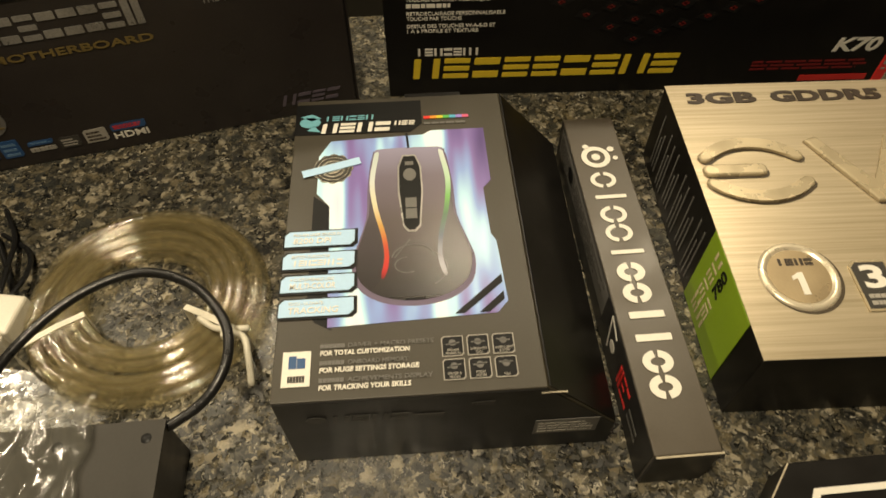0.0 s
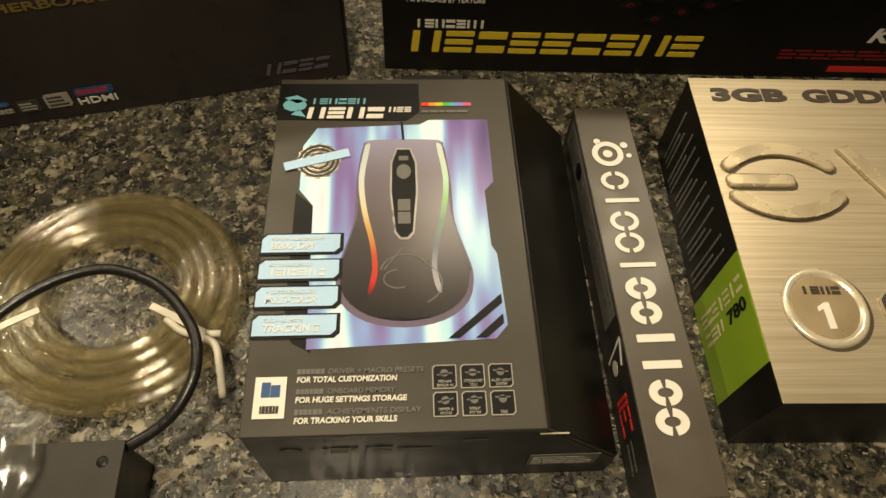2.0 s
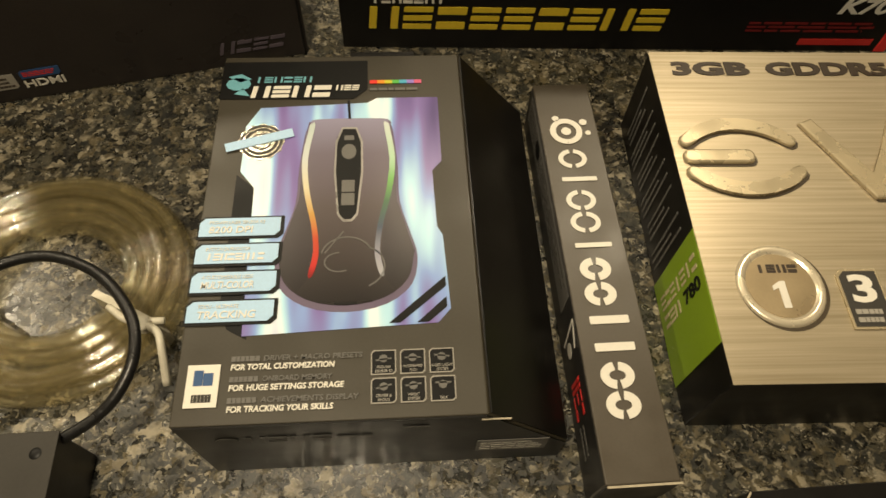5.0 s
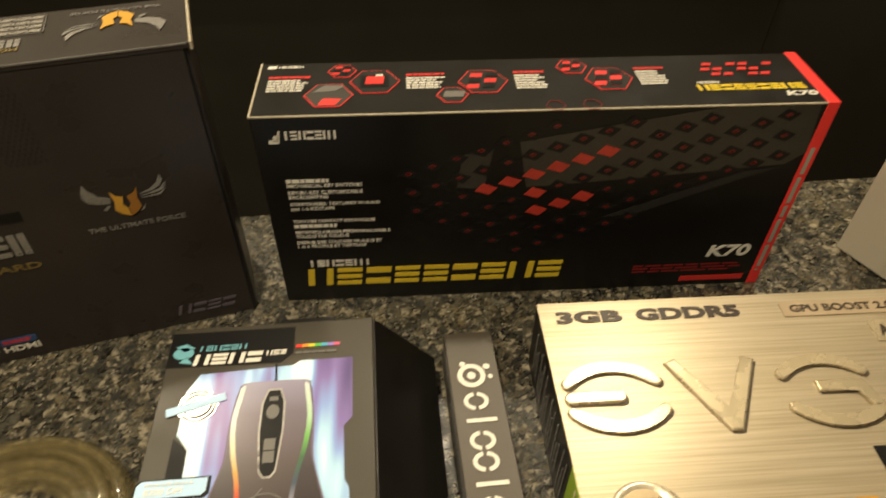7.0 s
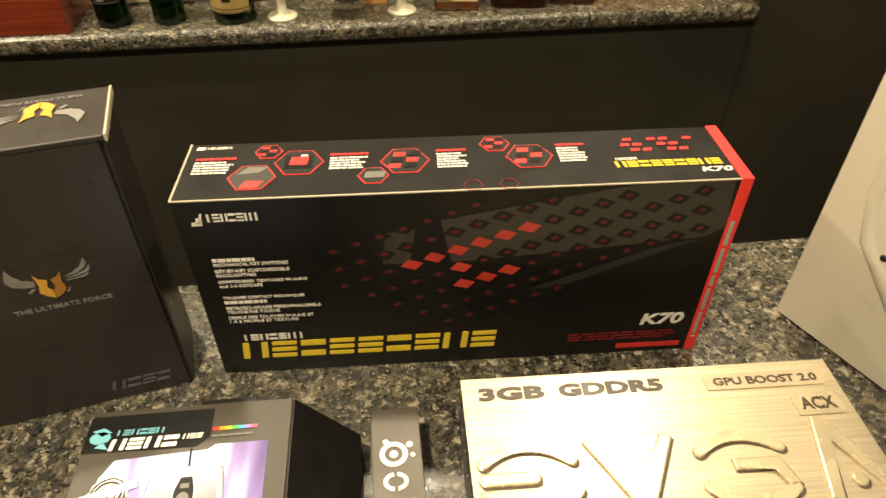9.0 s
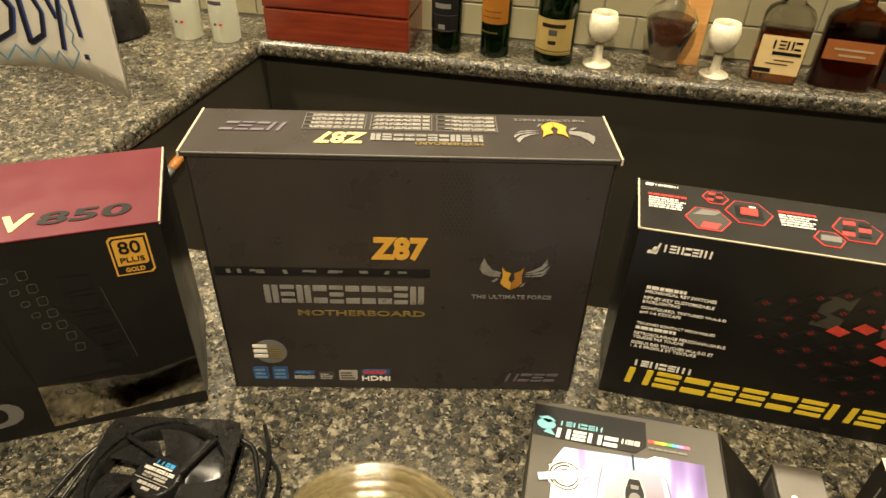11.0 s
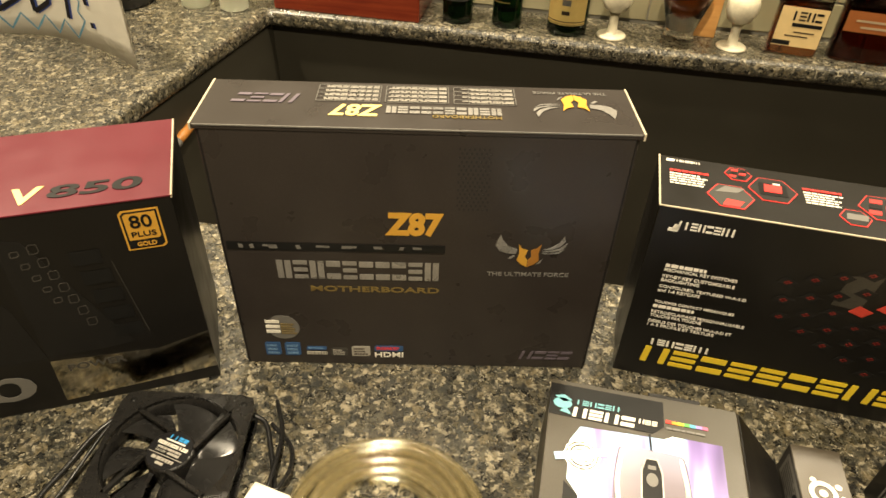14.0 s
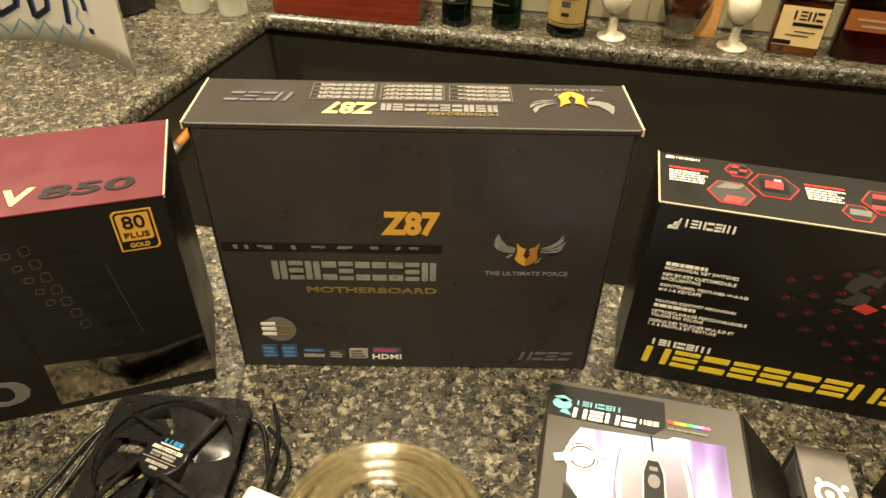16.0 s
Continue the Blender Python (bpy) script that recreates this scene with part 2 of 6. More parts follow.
def tube(points, radius, n=10, closed=False):
    """A round cord along the points."""
    bm = bmesh.new()
    pts = [Vector(p) for p in points]
    rings = []
    side = None
    for i, p in enumerate(pts):
        a = pts[i - 1] if i or closed else p
        b = pts[(i + 1) % len(pts)] if i < len(pts) - 1 or closed else p
        d = (b - a).normalized()
        if side is None:
            side = d.orthogonal().normalized()
        side = (side - d * side.dot(d)).normalized()
        up = d.cross(side)
        rings.append([bm.verts.new(p + radius * (math.cos(2 * math.pi * k / n) * side + math.sin(2 * math.pi * k / n) * up)) for k in range(n)])
    for a, b in zip(rings, rings[1:] + (rings[:1] if closed else [])):
        for k in range(n):
            bm.faces.new((a[k], a[(k + 1) % n], b[(k + 1) % n], b[k]))
    if not closed:
        bm.faces.new(rings[0][::-1])
        bm.faces.new(rings[-1])
    bmesh.ops.recalc_face_normals(bm, faces=bm.faces)
    return bm


def smooth_path(points, n=10):
    """A flowing line through the points."""
    p = [Vector(q) for q in points]
    p = [2 * p[0] - p[1]] + p + [2 * p[-1] - p[-2]]
    out = []
    for i in range(1, len(p) - 2):
        for k in range(n):
            t = k / n
            out.append(0.5 * (2 * p[i] + (p[i + 1] - p[i - 1]) * t + (2 * p[i - 1] - 5 * p[i] + 4 * p[i + 1] - p[i + 2]) * t * t
                              + (3 * p[i] - p[i - 1] - 3 * p[i + 1] + p[i + 2]) * t ** 3))
    out.append(p[-2])
    return out

# ---- the bar: one U of granite counters round a sunken well ----
SL = math.tan(radians(2.6))
EDGE = lambda x: 0.145 + SL * x          # far edge of the near counter
FAR = lambda x: 0.885 + SL * x           # front edge of the back counter
counter = thing("counter", "polished speckled granite bar counter in a U shape", "counter", kind="structure")
part("worktop", slab([(-2.4, -0.9), (1.6, -0.9), (1.6, EDGE(1.6)), (-0.832, EDGE(-0.832)), (-0.792, FAR(-0.792)), (0.97, FAR(0.97)), (0.96, FAR(0.96) + 0.16), (-2.4, FAR(-2.4) + 0.16)],
                     -0.038, 0, 0.014, 5), GRANITE, counter)
for nm, pts in (("wall_near", [(-0.80, EDGE(-0.8) - 0.05), (1.6, EDGE(1.6) - 0.05), (1.6, EDGE(1.6) - 0.03), (-0.80, EDGE(-0.8) - 0.03)]),
                ("wall_side", [(-0.86, EDGE(-0.86) - 0.02), (-0.84, EDGE(-0.84) - 0.02), (-0.80, FAR(-0.8) + 0.03), (-0.82, FAR(-0.82) + 0.03)]),
                ("wall_back", [(-0.80, FAR(-0.8) + 0.025), (0.97, FAR(0.97) + 0.025), (0.97, FAR(0.97) + 0.045), (-0.80, FAR(-0.8) + 0.045)])):
    tagged(link(nm, slab(pts, -0.93, -0.0405), PANEL), "dark olive painted panel under the bar counter", "wall", kind="structure")
tagged(link("wall_right", slab([(0.972, FAR(0.972) + 0.026), (1.62, FAR(1.62) + 0.026), (1.62, 1.2), (0.972, 1.2)], -0.93, 1.5), PANEL), "dark painted end wall beside the back counter", "wall", kind="structure")
tagged(link("wall_tiled", slab([(-2.4, FAR(-2.4) + 0.165), (0.975, FAR(0.975) + 0.165), (0.975, FAR(0.975) + 0.24), (-2.4, FAR(-2.4) + 0.24)], -0.93, 1.5), GROUT),
       "grouted wall behind the back counter", "wall", kind="structure")
for nm, b in (("wall_left", (-2.5, -3, -0.93, -2.4, 1.4, 1.5)), ("wall_behind", (-2.5, -3.1, -0.93, 3, -3, 1.5)), ("wall_far_right", (2.9, -3, -0.93, 3, 1.4, 1.5)), ("wall_end", (1.62, 1.1, -0.93, 2.9, 1.2, 1.5))):
    tagged(link(nm, block(*b), WALLPAINT), "plain warm painted room wall", "wall", kind="structure")
tagged(link("floor", block(-2.5, -3.1, -1.0, 3, 1.4, -0.93), FLOORMAT), "dark wooden floor below the bar", "floor", kind="structure")
tagged(link("ceiling", block(-2.5, -3.1, 1.5, 3, 1.4, 1.6), CEILPAINT), "pale painted ceiling with downlights", "ceiling", kind="structure")

# ---- flat prints: outlines on a face, given a little thickness ----
def col(name, rgb, rough=0.4, metal=0.0, vary=0.06):
    return mat(name, rgb, rough, metal, vary=vary, grain=40)


WHITE = col("print_white", (0.74, 0.71, 0.63))
DULLWHITE = col("print_soft_white", (0.34, 0.32, 0.28))
YELLOW = col("print_yellow", (0.72, 0.53, 0.03))
RED = col("print_red", (0.56, 0.03, 0.025))
BRIGHTRED = col("print_bright_red", (0.75, 0.035, 0.03))
DARKRED = col("print_dark_red", (0.16, 0.012, 0.012))
BLACK = col("print_black", (0.008, 0.008, 0.008))
SOFTBLACK = col("print_soft_black", (0.022, 0.021, 0.02))
DARKGREY = col("print_dark_grey", (0.05, 0.047, 0.042))
MIDGREY = col("print_mid_grey", (0.13, 0.125, 0.115))
SILVER = col("print_silver", (0.30, 0.29, 0.275), 0.3, 0.5, vary=0.3)
GOLD = col("print_gold", (0.66, 0.36, 0.05), 0.35, 0.3)
DULLGOLD = col("print_dull_gold", (0.20, 0.145, 0.045), 0.4, 0.3)
LILAC = col("print_lilac_grey", (0.11, 0.09, 0.115))
CYAN = col("print_sky_blue", (0.42, 0.63, 0.86))
EMBOSS = mat("embossed_silver", (0.6, 0.51, 0.34), 0.27, 0.55, vary=0.02)
BLUE = col("print_blue", (0.022, 0.075, 0.20))
DIMBLUE = col("print_dim_blue", (0.12, 0.22, 0.36))
TEAL = col("print_teal", (0.16, 0.42, 0.50))
LIME = col("print_lime_green", (0.27, 0.42, 0.02))
BROWN = col("print_dark_brown", (0.035, 0.023, 0.014))
TAN = col("print_tan_foil", (0.46, 0.36, 0.24), 0.35, 0.3)
CREAM = col("print_cream", (0.66, 0.57, 0.36))
ORANGE = col("print_orange", (0.55, 0.22, 0.03))
AMBERPRINT = col("print_amber", (0.38, 0.17, 0.03), 0.35, 0.3)
KEYGREY = col("print_keyboard_grey", (0.030, 0.027, 0.022), 0.4, vary=0.3)
KEYBLACK = col("print_key_black", (0.011, 0.0105, 0.010), 0.35)
KEYRED = col("print_key_red", (0.40, 0.035, 0.022), 0.4, vary=0.25)
LEGENDRED = col("print_legend_red", (0.13, 0.013, 0.010))
SEALFOIL = mat("seal_foil", (0.72, 0.68, 0.58), 0.2, 0.9, vary=0.05, grain=200, bump=0.2)

for ink in (BLACK, SOFTBLACK, KEYBLACK, DARKGREY):
    dull(ink, 0.2)

FRONT = Matrix(((1, 0, 0, 0), (0, 0, -1, 0), (0, 1, 0, 0), (0, 0, 0, 1)))


def top(h):
    return Matrix.Translation((0, 0, h))


def rect(x0, y0, x1, y1, slant=0.0):
    s = slant * (y1 - y0)
    return [(x0, y0), (x1, y0), (x1 + s, y1), (x0 + s, y1)]


def cut_rect(x0, y0, x1, y1, c):
    return [(x0, y0), (x1 - c, y0), (x1, y0 + c), (x1, y1), (x0 + c, y1), (x0, y1 - c)]


def disc(cx, cy, r, n=28, squash=1.0):
    return [(cx + r * math.cos(2 * math.pi * k / n), cy + r * squash * math.sin(2 * math.pi * k / n)) for k in range(n)]


def band(cx, cy, rx, ry, w, a0, a1, n=18):
    """A curved bar along an ellipse."""
    an = [radians(a0 + (a1 - a0) * k / n) for k in range(n + 1)]
    return [(cx + (rx + w / 2) * math.cos(a), cy + (ry + w / 2) * math.sin(a)) for a in an] + \
           [(cx + (rx - w / 2) * math.cos(a), cy + (ry - w / 2) * math.sin(a)) for a in reversed(an)]


def round_band(cx, cy, r, w, a0, a1, n=9):
    """A curved bar with round ends."""
    out = []
    for rr, seq in ((r + w / 2, range(n + 1)), (r - w / 2, range(n, -1, -1))):
        out += [(cx + rr * math.cos(radians(a0 + (a1 - a0) * k / n)), cy + rr * math.sin(radians(a0 + (a1 - a0) * k / n))) for k in seq]
        end = radians(a1 if rr > r else a0)
        turn = 1 if rr > r else -1
        for q in (45, 90, 135):
            u, v = math.cos(radians(q)) * w / 2 * turn, math.sin(radians(q)) * w / 2 * turn
            out.append((cx + (r + u) * math.cos(end) - v * math.sin(end), cy + (r + u) * math.sin(end) + v * math.cos(end)))
    return out


def bar(x0, y0, x1, y1, w):
    d = Vector((x1 - x0, y1 - y0)).normalized() * (w / 2)
    return [(x0 - d.y, y0 + d.x), (x0 + d.y, y0 - d.x), (x1 + d.y, y1 - d.x), (x1 - d.y, y1 + d.x)]


def outline(points, w):
    """Bars along a closed outline."""
    return [bar(*a, *b, w) for a, b in zip(points, points[1:] + points[:1])]


def rounded(x0, y0, x1, y1, r):
    """A rectangle with cut corners."""
    return [(x0 + r, y0), (x1 - r, y0), (x1, y0 + r), (x1, y1 - r), (x1 - r, y1), (x0 + r, y1), (x0, y1 - r), (x0, y0 + r)]


def cells(n, x0, y0, x1, y1, slant=0.0, weight=0.22, order="0123120312"):
    """A row of plain bars, lying and upright by turns, that stand for a brand's mark."""
    out, step, h = [], (x1 - x0) / n, y1 - y0
    for k in range(n):
        kind = order[k % len(order)]
        w = weight * min(h, step)
        a, b = x0 + step * (k + 0.07), x0 + step * (k + 0.93)
        if kind == "0":
            quads = [((a + b) / 2 - 0.6 * w, y0, (a + b) / 2 + 0.6 * w, y1)]
        elif kind == "1":
            quads = [(a, y0, b, y0 + w), (a, y0 + 0.5 * (h - w), b, y0 + 0.5 * (h + w)), (a, y1 - w, b, y1)]
        elif kind == "2":
            quads = [(a, y0, a + 1.2 * w, y1), (b - 1.2 * w, y0, b, y1)]
        else:
            quads = [(a, y0, b, y0 + 1.45 * w), (a, y1 - 1.45 * w, b, y1)]
        for q in quads:
            out.append([(x + slant * (y - y0), y) for x, y in rounded(*q, 0.12 * w)])
    return out


def arc_row(n, x0, y0, x1, y1, order, weights):
    """A row of paired arcs and uprights that stand for a brand's mark."""
    out, step, h = [], (x1 - x0) / n, y1 - y0
    for k in range(n):
        w, cx, cy = weights[k], x0 + step * (k + 0.5), (y0 + y1) / 2
        if order[k] == "i":
            out.append(rounded(cx - 0.5 * w, y0, cx + 0.5 * w, y1 + 0.2 * h, 0.1 * w))
        else:
            out += [band(cx, cy, step * 0.47 - w / 2, h / 2 - w / 2, w, a, a + 160, 16) for a in (10, 190)]
    return out


def lines(x0, y0, x1, y1, n, fill=0.5, ragged=0.3):
    """Rows of writing too small to read."""
    rnd, out, step = random.Random(n + int(x0 * 9999)), [], (y1 - y0) / n
    for k in range(n):
        a = x0
        end = x1 - (x1 - x0) * ragged * rnd.random()
        while a < end:
            b = min(a + (x1 - x0) * rnd.uniform(0.08, 0.22), end)
            out.append(rect(a, y0 + step * k, b, y0 + step * (k + fill)))
            a = b + (x1 - x0) * 0.025
    return out


def printed(name, shapes, material, parent, face, lift=0.0003, thick=0.0004, label="", bevel=0.0):
    bm = bmesh.new()
    for pts in shapes:
        low = [bm.verts.new((x, y, lift)) for x, y in pts]
        high = [bm.verts.new((x, y, lift + thick)) for x, y in pts]
        n = len(pts)
        area = sum(a[0] * b[1] - b[0] * a[1] for a, b in zip(pts, pts[1:] + pts[:1]))
        if area < 0:
            low.reverse(), high.reverse()
        f = bm.faces.new(high)
        for k in range(n):
            bm.faces.new((low[k], low[(k + 1) % n], high[(k + 1) % n], high[k]))
        if bevel:
            bmesh.ops.bevel(bm, geom=list(f.edges), offset=bevel, segments=2, affect="EDGES", profile=0.5)
    bm.transform(face)
    ob = part(name, bm, material, parent, label)
    return tagged(ob, kind="stuff") if len(shapes) > 3 and ("writing" in name or "line" in name or "maker" in name or "glint" in name or "table" in name) else ob


def pieces(name, shapes, material, parent, face, lift=0.0003, thick=0.0004, label=""):
    for q in shapes:
        printed(name, [q], material, parent, face, lift, thick, label)


def words(name, text, x0, y0, x1, y1, material, parent, face, slant=0.0, bold=0.0, lift=0.0003, label=""):
    """Writing in the built-in font, fitted to the rectangle."""
    cu = bpy.data.curves.new(name, "FONT")
    cu.body, cu.extrude, cu.offset, cu.resolution_u = text, 0.01, bold, 3
    tmp = bpy.data.objects.new(name, cu)
    scene.collection.objects.link(tmp)
    me = bpy.data.meshes.new_from_object(tmp.evaluated_get(bpy.context.evaluated_depsgraph_get()))
    bpy.data.objects.remove(tmp)
    bpy.data.curves.remove(cu)
    bm = bmesh.new()
    bm.from_mesh(me)
    bpy.data.meshes.remove(me)
    xs, ys = [v.co.x for v in bm.verts], [v.co.y for v in bm.verts]
    ax, ay, bx, by = min(xs), min(ys), max(xs), max(ys)
    for v in bm.verts:
        y = (v.co.y - ay) / (by - ay) * (y1 - y0)
        v.co = (x0 + (v.co.x - ax) / (bx - ax) * (x1 - x0) + slant * y, y0 + y, lift + (0.0004 if v.co.z > 0 else 0))
    bm.transform(face)
    if y1 - y0 < 0.0065 or len(text) < 2:
        return part(name, bm, material, parent, label)
    # large writing: every character is a piece of its own
    bmesh.ops.remove_doubles(bm, verts=bm.verts, dist=1e-6)
    left = set(bm.faces)
    while left:
        heap, isle = [left.pop()], []
        while heap:
            f = heap.pop()
            isle.append(f)
            for g in {g for v in f.verts for g in v.link_faces}:
                if g in left:
                    left.remove(g)
                    heap.append(g)
        char, known = bmesh.new(), {}
        for f in isle:
            char.faces.new([known.setdefault(v, None) or known.update({v: char.verts.new(v.co)}) or known[v] for v in f.verts])
        last = part(name, char, material, parent, label)
    bm.free()
    return last


def picture_mat():
    """A printed picture of violet and white light streaks."""
    m = bpy.data.materials.new("printed_light_streaks")
    m.use_nodes = True
    nt = m.node_tree
    b = nt.nodes["Principled BSDF"]
    co = nt.nodes.new("ShaderNodeTexCoord")
    mp = nt.nodes.new("ShaderNodeMapping")
    mp.inputs["Scale"].default_value, mp.inputs["Rotation"].default_value = (34, 5, 1), (0, 0, 0.05)
    n = nt.nodes.new("ShaderNodeTexNoise")
    n.inputs["Scale"].default_value, n.inputs["Detail"].default_value = 1.0, 2
    nt.links.new(co.outputs["Object"], mp.inputs[0])
    nt.links.new(mp.outputs[0], n.inputs["Vector"])
    r = ramp(nt, [(0.28, (0.08, 0.05, 0.17)), (0.40, (0.22, 0.16, 0.42)), (0.48, (0.26, 0.38, 0.74)), (0.54, (0.48, 0.78, 0.95)), (0.60, (0.86, 0.93, 0.97)), (0.67, (0.34, 0.42, 0.76)), (0.78, (0.17, 0.11, 0.32))])
    nt.links.new(n.outputs["Fac"], r.inputs[0])
    nt.links.new(r.outputs[0], b.inputs["Base Color"])
    b.inputs["Roughness"].default_value = 0.25
    b.inputs["Specular IOR Level"].default_value = 0.38
    return m


def stripe_mat(name, y0, y1, stops):
    m = bpy.data.materials.new(name)
    m.use_nodes = True
    nt = m.node_tree
    co, sp, mr = nt.nodes.new("ShaderNodeTexCoord"), nt.nodes.new("ShaderNodeSeparateXYZ"), nt.nodes.new("ShaderNodeMapRange")
    mr.inputs["From Min"].default_value, mr.inputs["From Max"].default_value = y0, y1
    nt.links.new(co.outputs["Object"], sp.inputs[0])
    nt.links.new(sp.outputs["Y"], mr.inputs["Value"])
    r = ramp(nt, stops)
    nt.links.new(mr.outputs["Result"], r.inputs[0])
    nt.links.new(r.outputs[0], nt.nodes["Principled BSDF"].inputs["Base Color"])
    nt.nodes["Principled BSDF"].inputs["Roughness"].default_value = 0.25
    return m


# ---- keyboard box ----
def keyboard_box():
    w, d, h = 0.48, 0.086, 0.214
    b = thing("keyboard_box", "long black cardboard keyboard box with yellow and red print", "box")
    part("body", block(0, 0, 0, w, d, h, 0.0012), BLACKCARD, b)
    part("end_cap", block(w - 0.0098, -0.0006, 0.0004, w + 0.0008, d + 0.0006, h + 0.0007, 0.0006), BRIGHTRED, b, "bright red end panel")
    printed("end_writing", lines(-0.17, -0.0072, -0.02, -0.0035, 1, 1, 0), DULLWHITE, b, Matrix.Translation((w, -0.0007, 0)) @ FRONT @ Matrix.Rotation(radians(-90), 4, "Z"))
    part("worn_edge", block(-0.0004, -0.0006, h - 0.0006, w - 0.01, 0.0007, h + 0.0005), BLACKEDGE, b, "pale worn cardboard edge")
    part("worn_edge", block(-0.0006, 0.0007, h - 0.0006, 0.001, d, h + 0.0005), BLACKEDGE, b, "pale worn cardboard edge")
    # front: maker's mark, writing, large yellow mark
    mark = [rect(0.012 + 0.0035 * k, 0.189 + 0.0022 * k, 0.0205, 0.1925 + 0.0042 * k, 0.25) for k in range(3)]
    printed("maker_mark", mark, WHITE, b, FRONT)
    printed("maker_name", cells(7, 0.0235, 0.1925, 0.069, 0.2005), WHITE, b, FRONT)
    rows = [("MECHANICAL KEY SWITCHES", 0.020, 0.1435, 0.084), ("KEY-BY-KEY CUSTOMIZABLE", 0.020, 0.1360, 0.084), ("BACKLIGHTING", 0.020, 0.1310, 0.054),
            ("CONTOURED, TEXTURED W-A-S-D", 0.020, 0.1230, 0.098), ("and 1-6 KEYCAPS", 0.020, 0.1180, 0.058),
            ("TOUCHES CONTACT MECANIQUES", 0.020, 0.1030, 0.093), ("RETROECLAIRAGE PERSONNALISABLE", 0.020, 0.0900, 0.106),
            ("TOUCHE PAR TOUCHE", 0.020, 0.0850, 0.068), ("DESSUS DES TOUCHES W-A-S-D ET", 0.020, 0.0775, 0.098), ("1 A 6 PROFILE ET TEXTURE", 0.020, 0.0725, 0.083)]
    for text, x, z, x1 in rows:
        words("front_writing", text, x, z, x1, z + 0.0036, WHITE, b, FRONT, bold=0.006)
    printed("front_line", lines(0.020, 0.1485, 0.056, 0.1521, 1, 1, 0) + lines(0.020, 0.0975, 0.058, 0.1011, 1, 1, 0), WHITE, b, FRONT)
    printed("maker_name", cells(7, 0.0255, 0.0475, 0.087, 0.0555), WHITE, b, FRONT)
    pieces("mark_block", cells(9, 0.0212, 0.0218, 0.2725, 0.0442, 0.1, 0.23, "213113121"), YELLOW, b, FRONT, 0.0004, 0.0004, "yellow block-shaped product mark")
    words("model_number", "K70", 0.4155, 0.041, 0.4575, 0.0565, WHITE, b, FRONT, 0.2, 0.03)
    printed("red_bar", [rect(0.397, 0.008, 0.463, 0.0145)], RED, b, FRONT)
    printed("red_writing", lines(0.345, 0.022, 0.462, 0.034, 3, 0.5, 0.15), DARKRED, b, FRONT)
    # picture of the keyboard
    printed("keyboard_picture", [[(0.2178, 0.184), (0.30, 0.199), (0.38, 0.2125), (0.465, 0.2125), (0.4705, 0.165), (0.455, 0.153), (0.33, 0.143), (0.2273, 0.136)]], KEYGREY, b, FRONT, 0.0002, 0.0002)
    printed("wrist_rest_picture", [[(0.30, 0.098), (0.42, 0.146), (0.45, 0.15), (0.33, 0.10)]], SOFTBLACK, b, FRONT, 0.0002, 0.0002)
    printed("shine_picture", [[(0.166, 0.138), (0.17, 0.172), (0.196, 0.178), (0.19, 0.136)]], KEYGREY, b, FRONT, 0.0002, 0.0002)
    dark, red, dots = [], [], []
    chosen = {(0, 0), (1, 0), (2, 0), (3, 0), (4, 0), (5, 0), (2, 1), (2, 2), (3, 2), (4, 2)}
    for j in range(-2, 5):
        for i in range(-3, 14):
            x, z = 0.1913 + 0.0205 * i + 0.003 * j, 0.1357 + 0.0074 * i - 0.0205 * j
            if not (0.12 < x < 0.455 and 0.05 < z < 0.205) or z < 0.118 - (x - 0.12) * 0.55 and x < 0.25 or z < 0.045 + (x - 0.2) * 0.42:
                continue
            quad = [(x - 0.0095, z - 0.0018), (x + 0.0035, z - 0.0062), (x + 0.0105, z + 0.0012), (x - 0.0025, z + 0.0062)]
            if (i, j) in chosen:
                red.append(quad)
            else:
                dark.append(quad)
                dots.append(rect(x - 0.003, z - 0.0008, x + 0.003, z + 0.001, 0.4))
                dots.append(rect(x - 0.0012, z - 0.002, x + 0.001, z + 0.0022, 0.2))
    pieces("key_picture", dark, KEYBLACK, b, FRONT, 0.0005, 0.0002)
    pieces("red_key_picture", red, KEYRED, b, FRONT, 0.0005, 0.0003, "printed red keys")
    tagged(printed("key_legend", dots, LEGENDRED, b, FRONT, 0.0008, 0.0002), kind="stuff")
    # top: hexagon pictures and writing
    t = top(h)
    printed("maker_mark", [rect(0.006, 0.0755, 0.0135, 0.080, 0.2)], WHITE, b, t)
    printed("maker_name", cells(7, 0.0145, 0.0762, 0.038, 0.0796), WHITE, b, t)
    for x0, y0, x1, n in ((0.009, 0.0375, 0.044, 5), (0.125, 0.038, 0.158, 5), (0.2175, 0.034, 0.244, 6), (0.324, 0.036, 0.35, 6)):
        y1 = y0 + 0.0042 * n
        pieces("top_heading", lines(x0, y1, x1, y1 + 0.004, 1, 0.8, 0), RED, b, t)
        printed("top_writing", lines(x0, y0, x1, y1 - 0.001, n), WHITE, b, t)
    hexes = ((0.0706, 0.0692, 0.0125), (0.0609, 0.030, 0.0205), (0.0985, 0.0504, 0.0215), (0.1626, 0.0261, 0.0135), (0.19, 0.047, 0.0215), (0.2703, 0.0688, 0.014), (0.2985, 0.0469, 0.021))
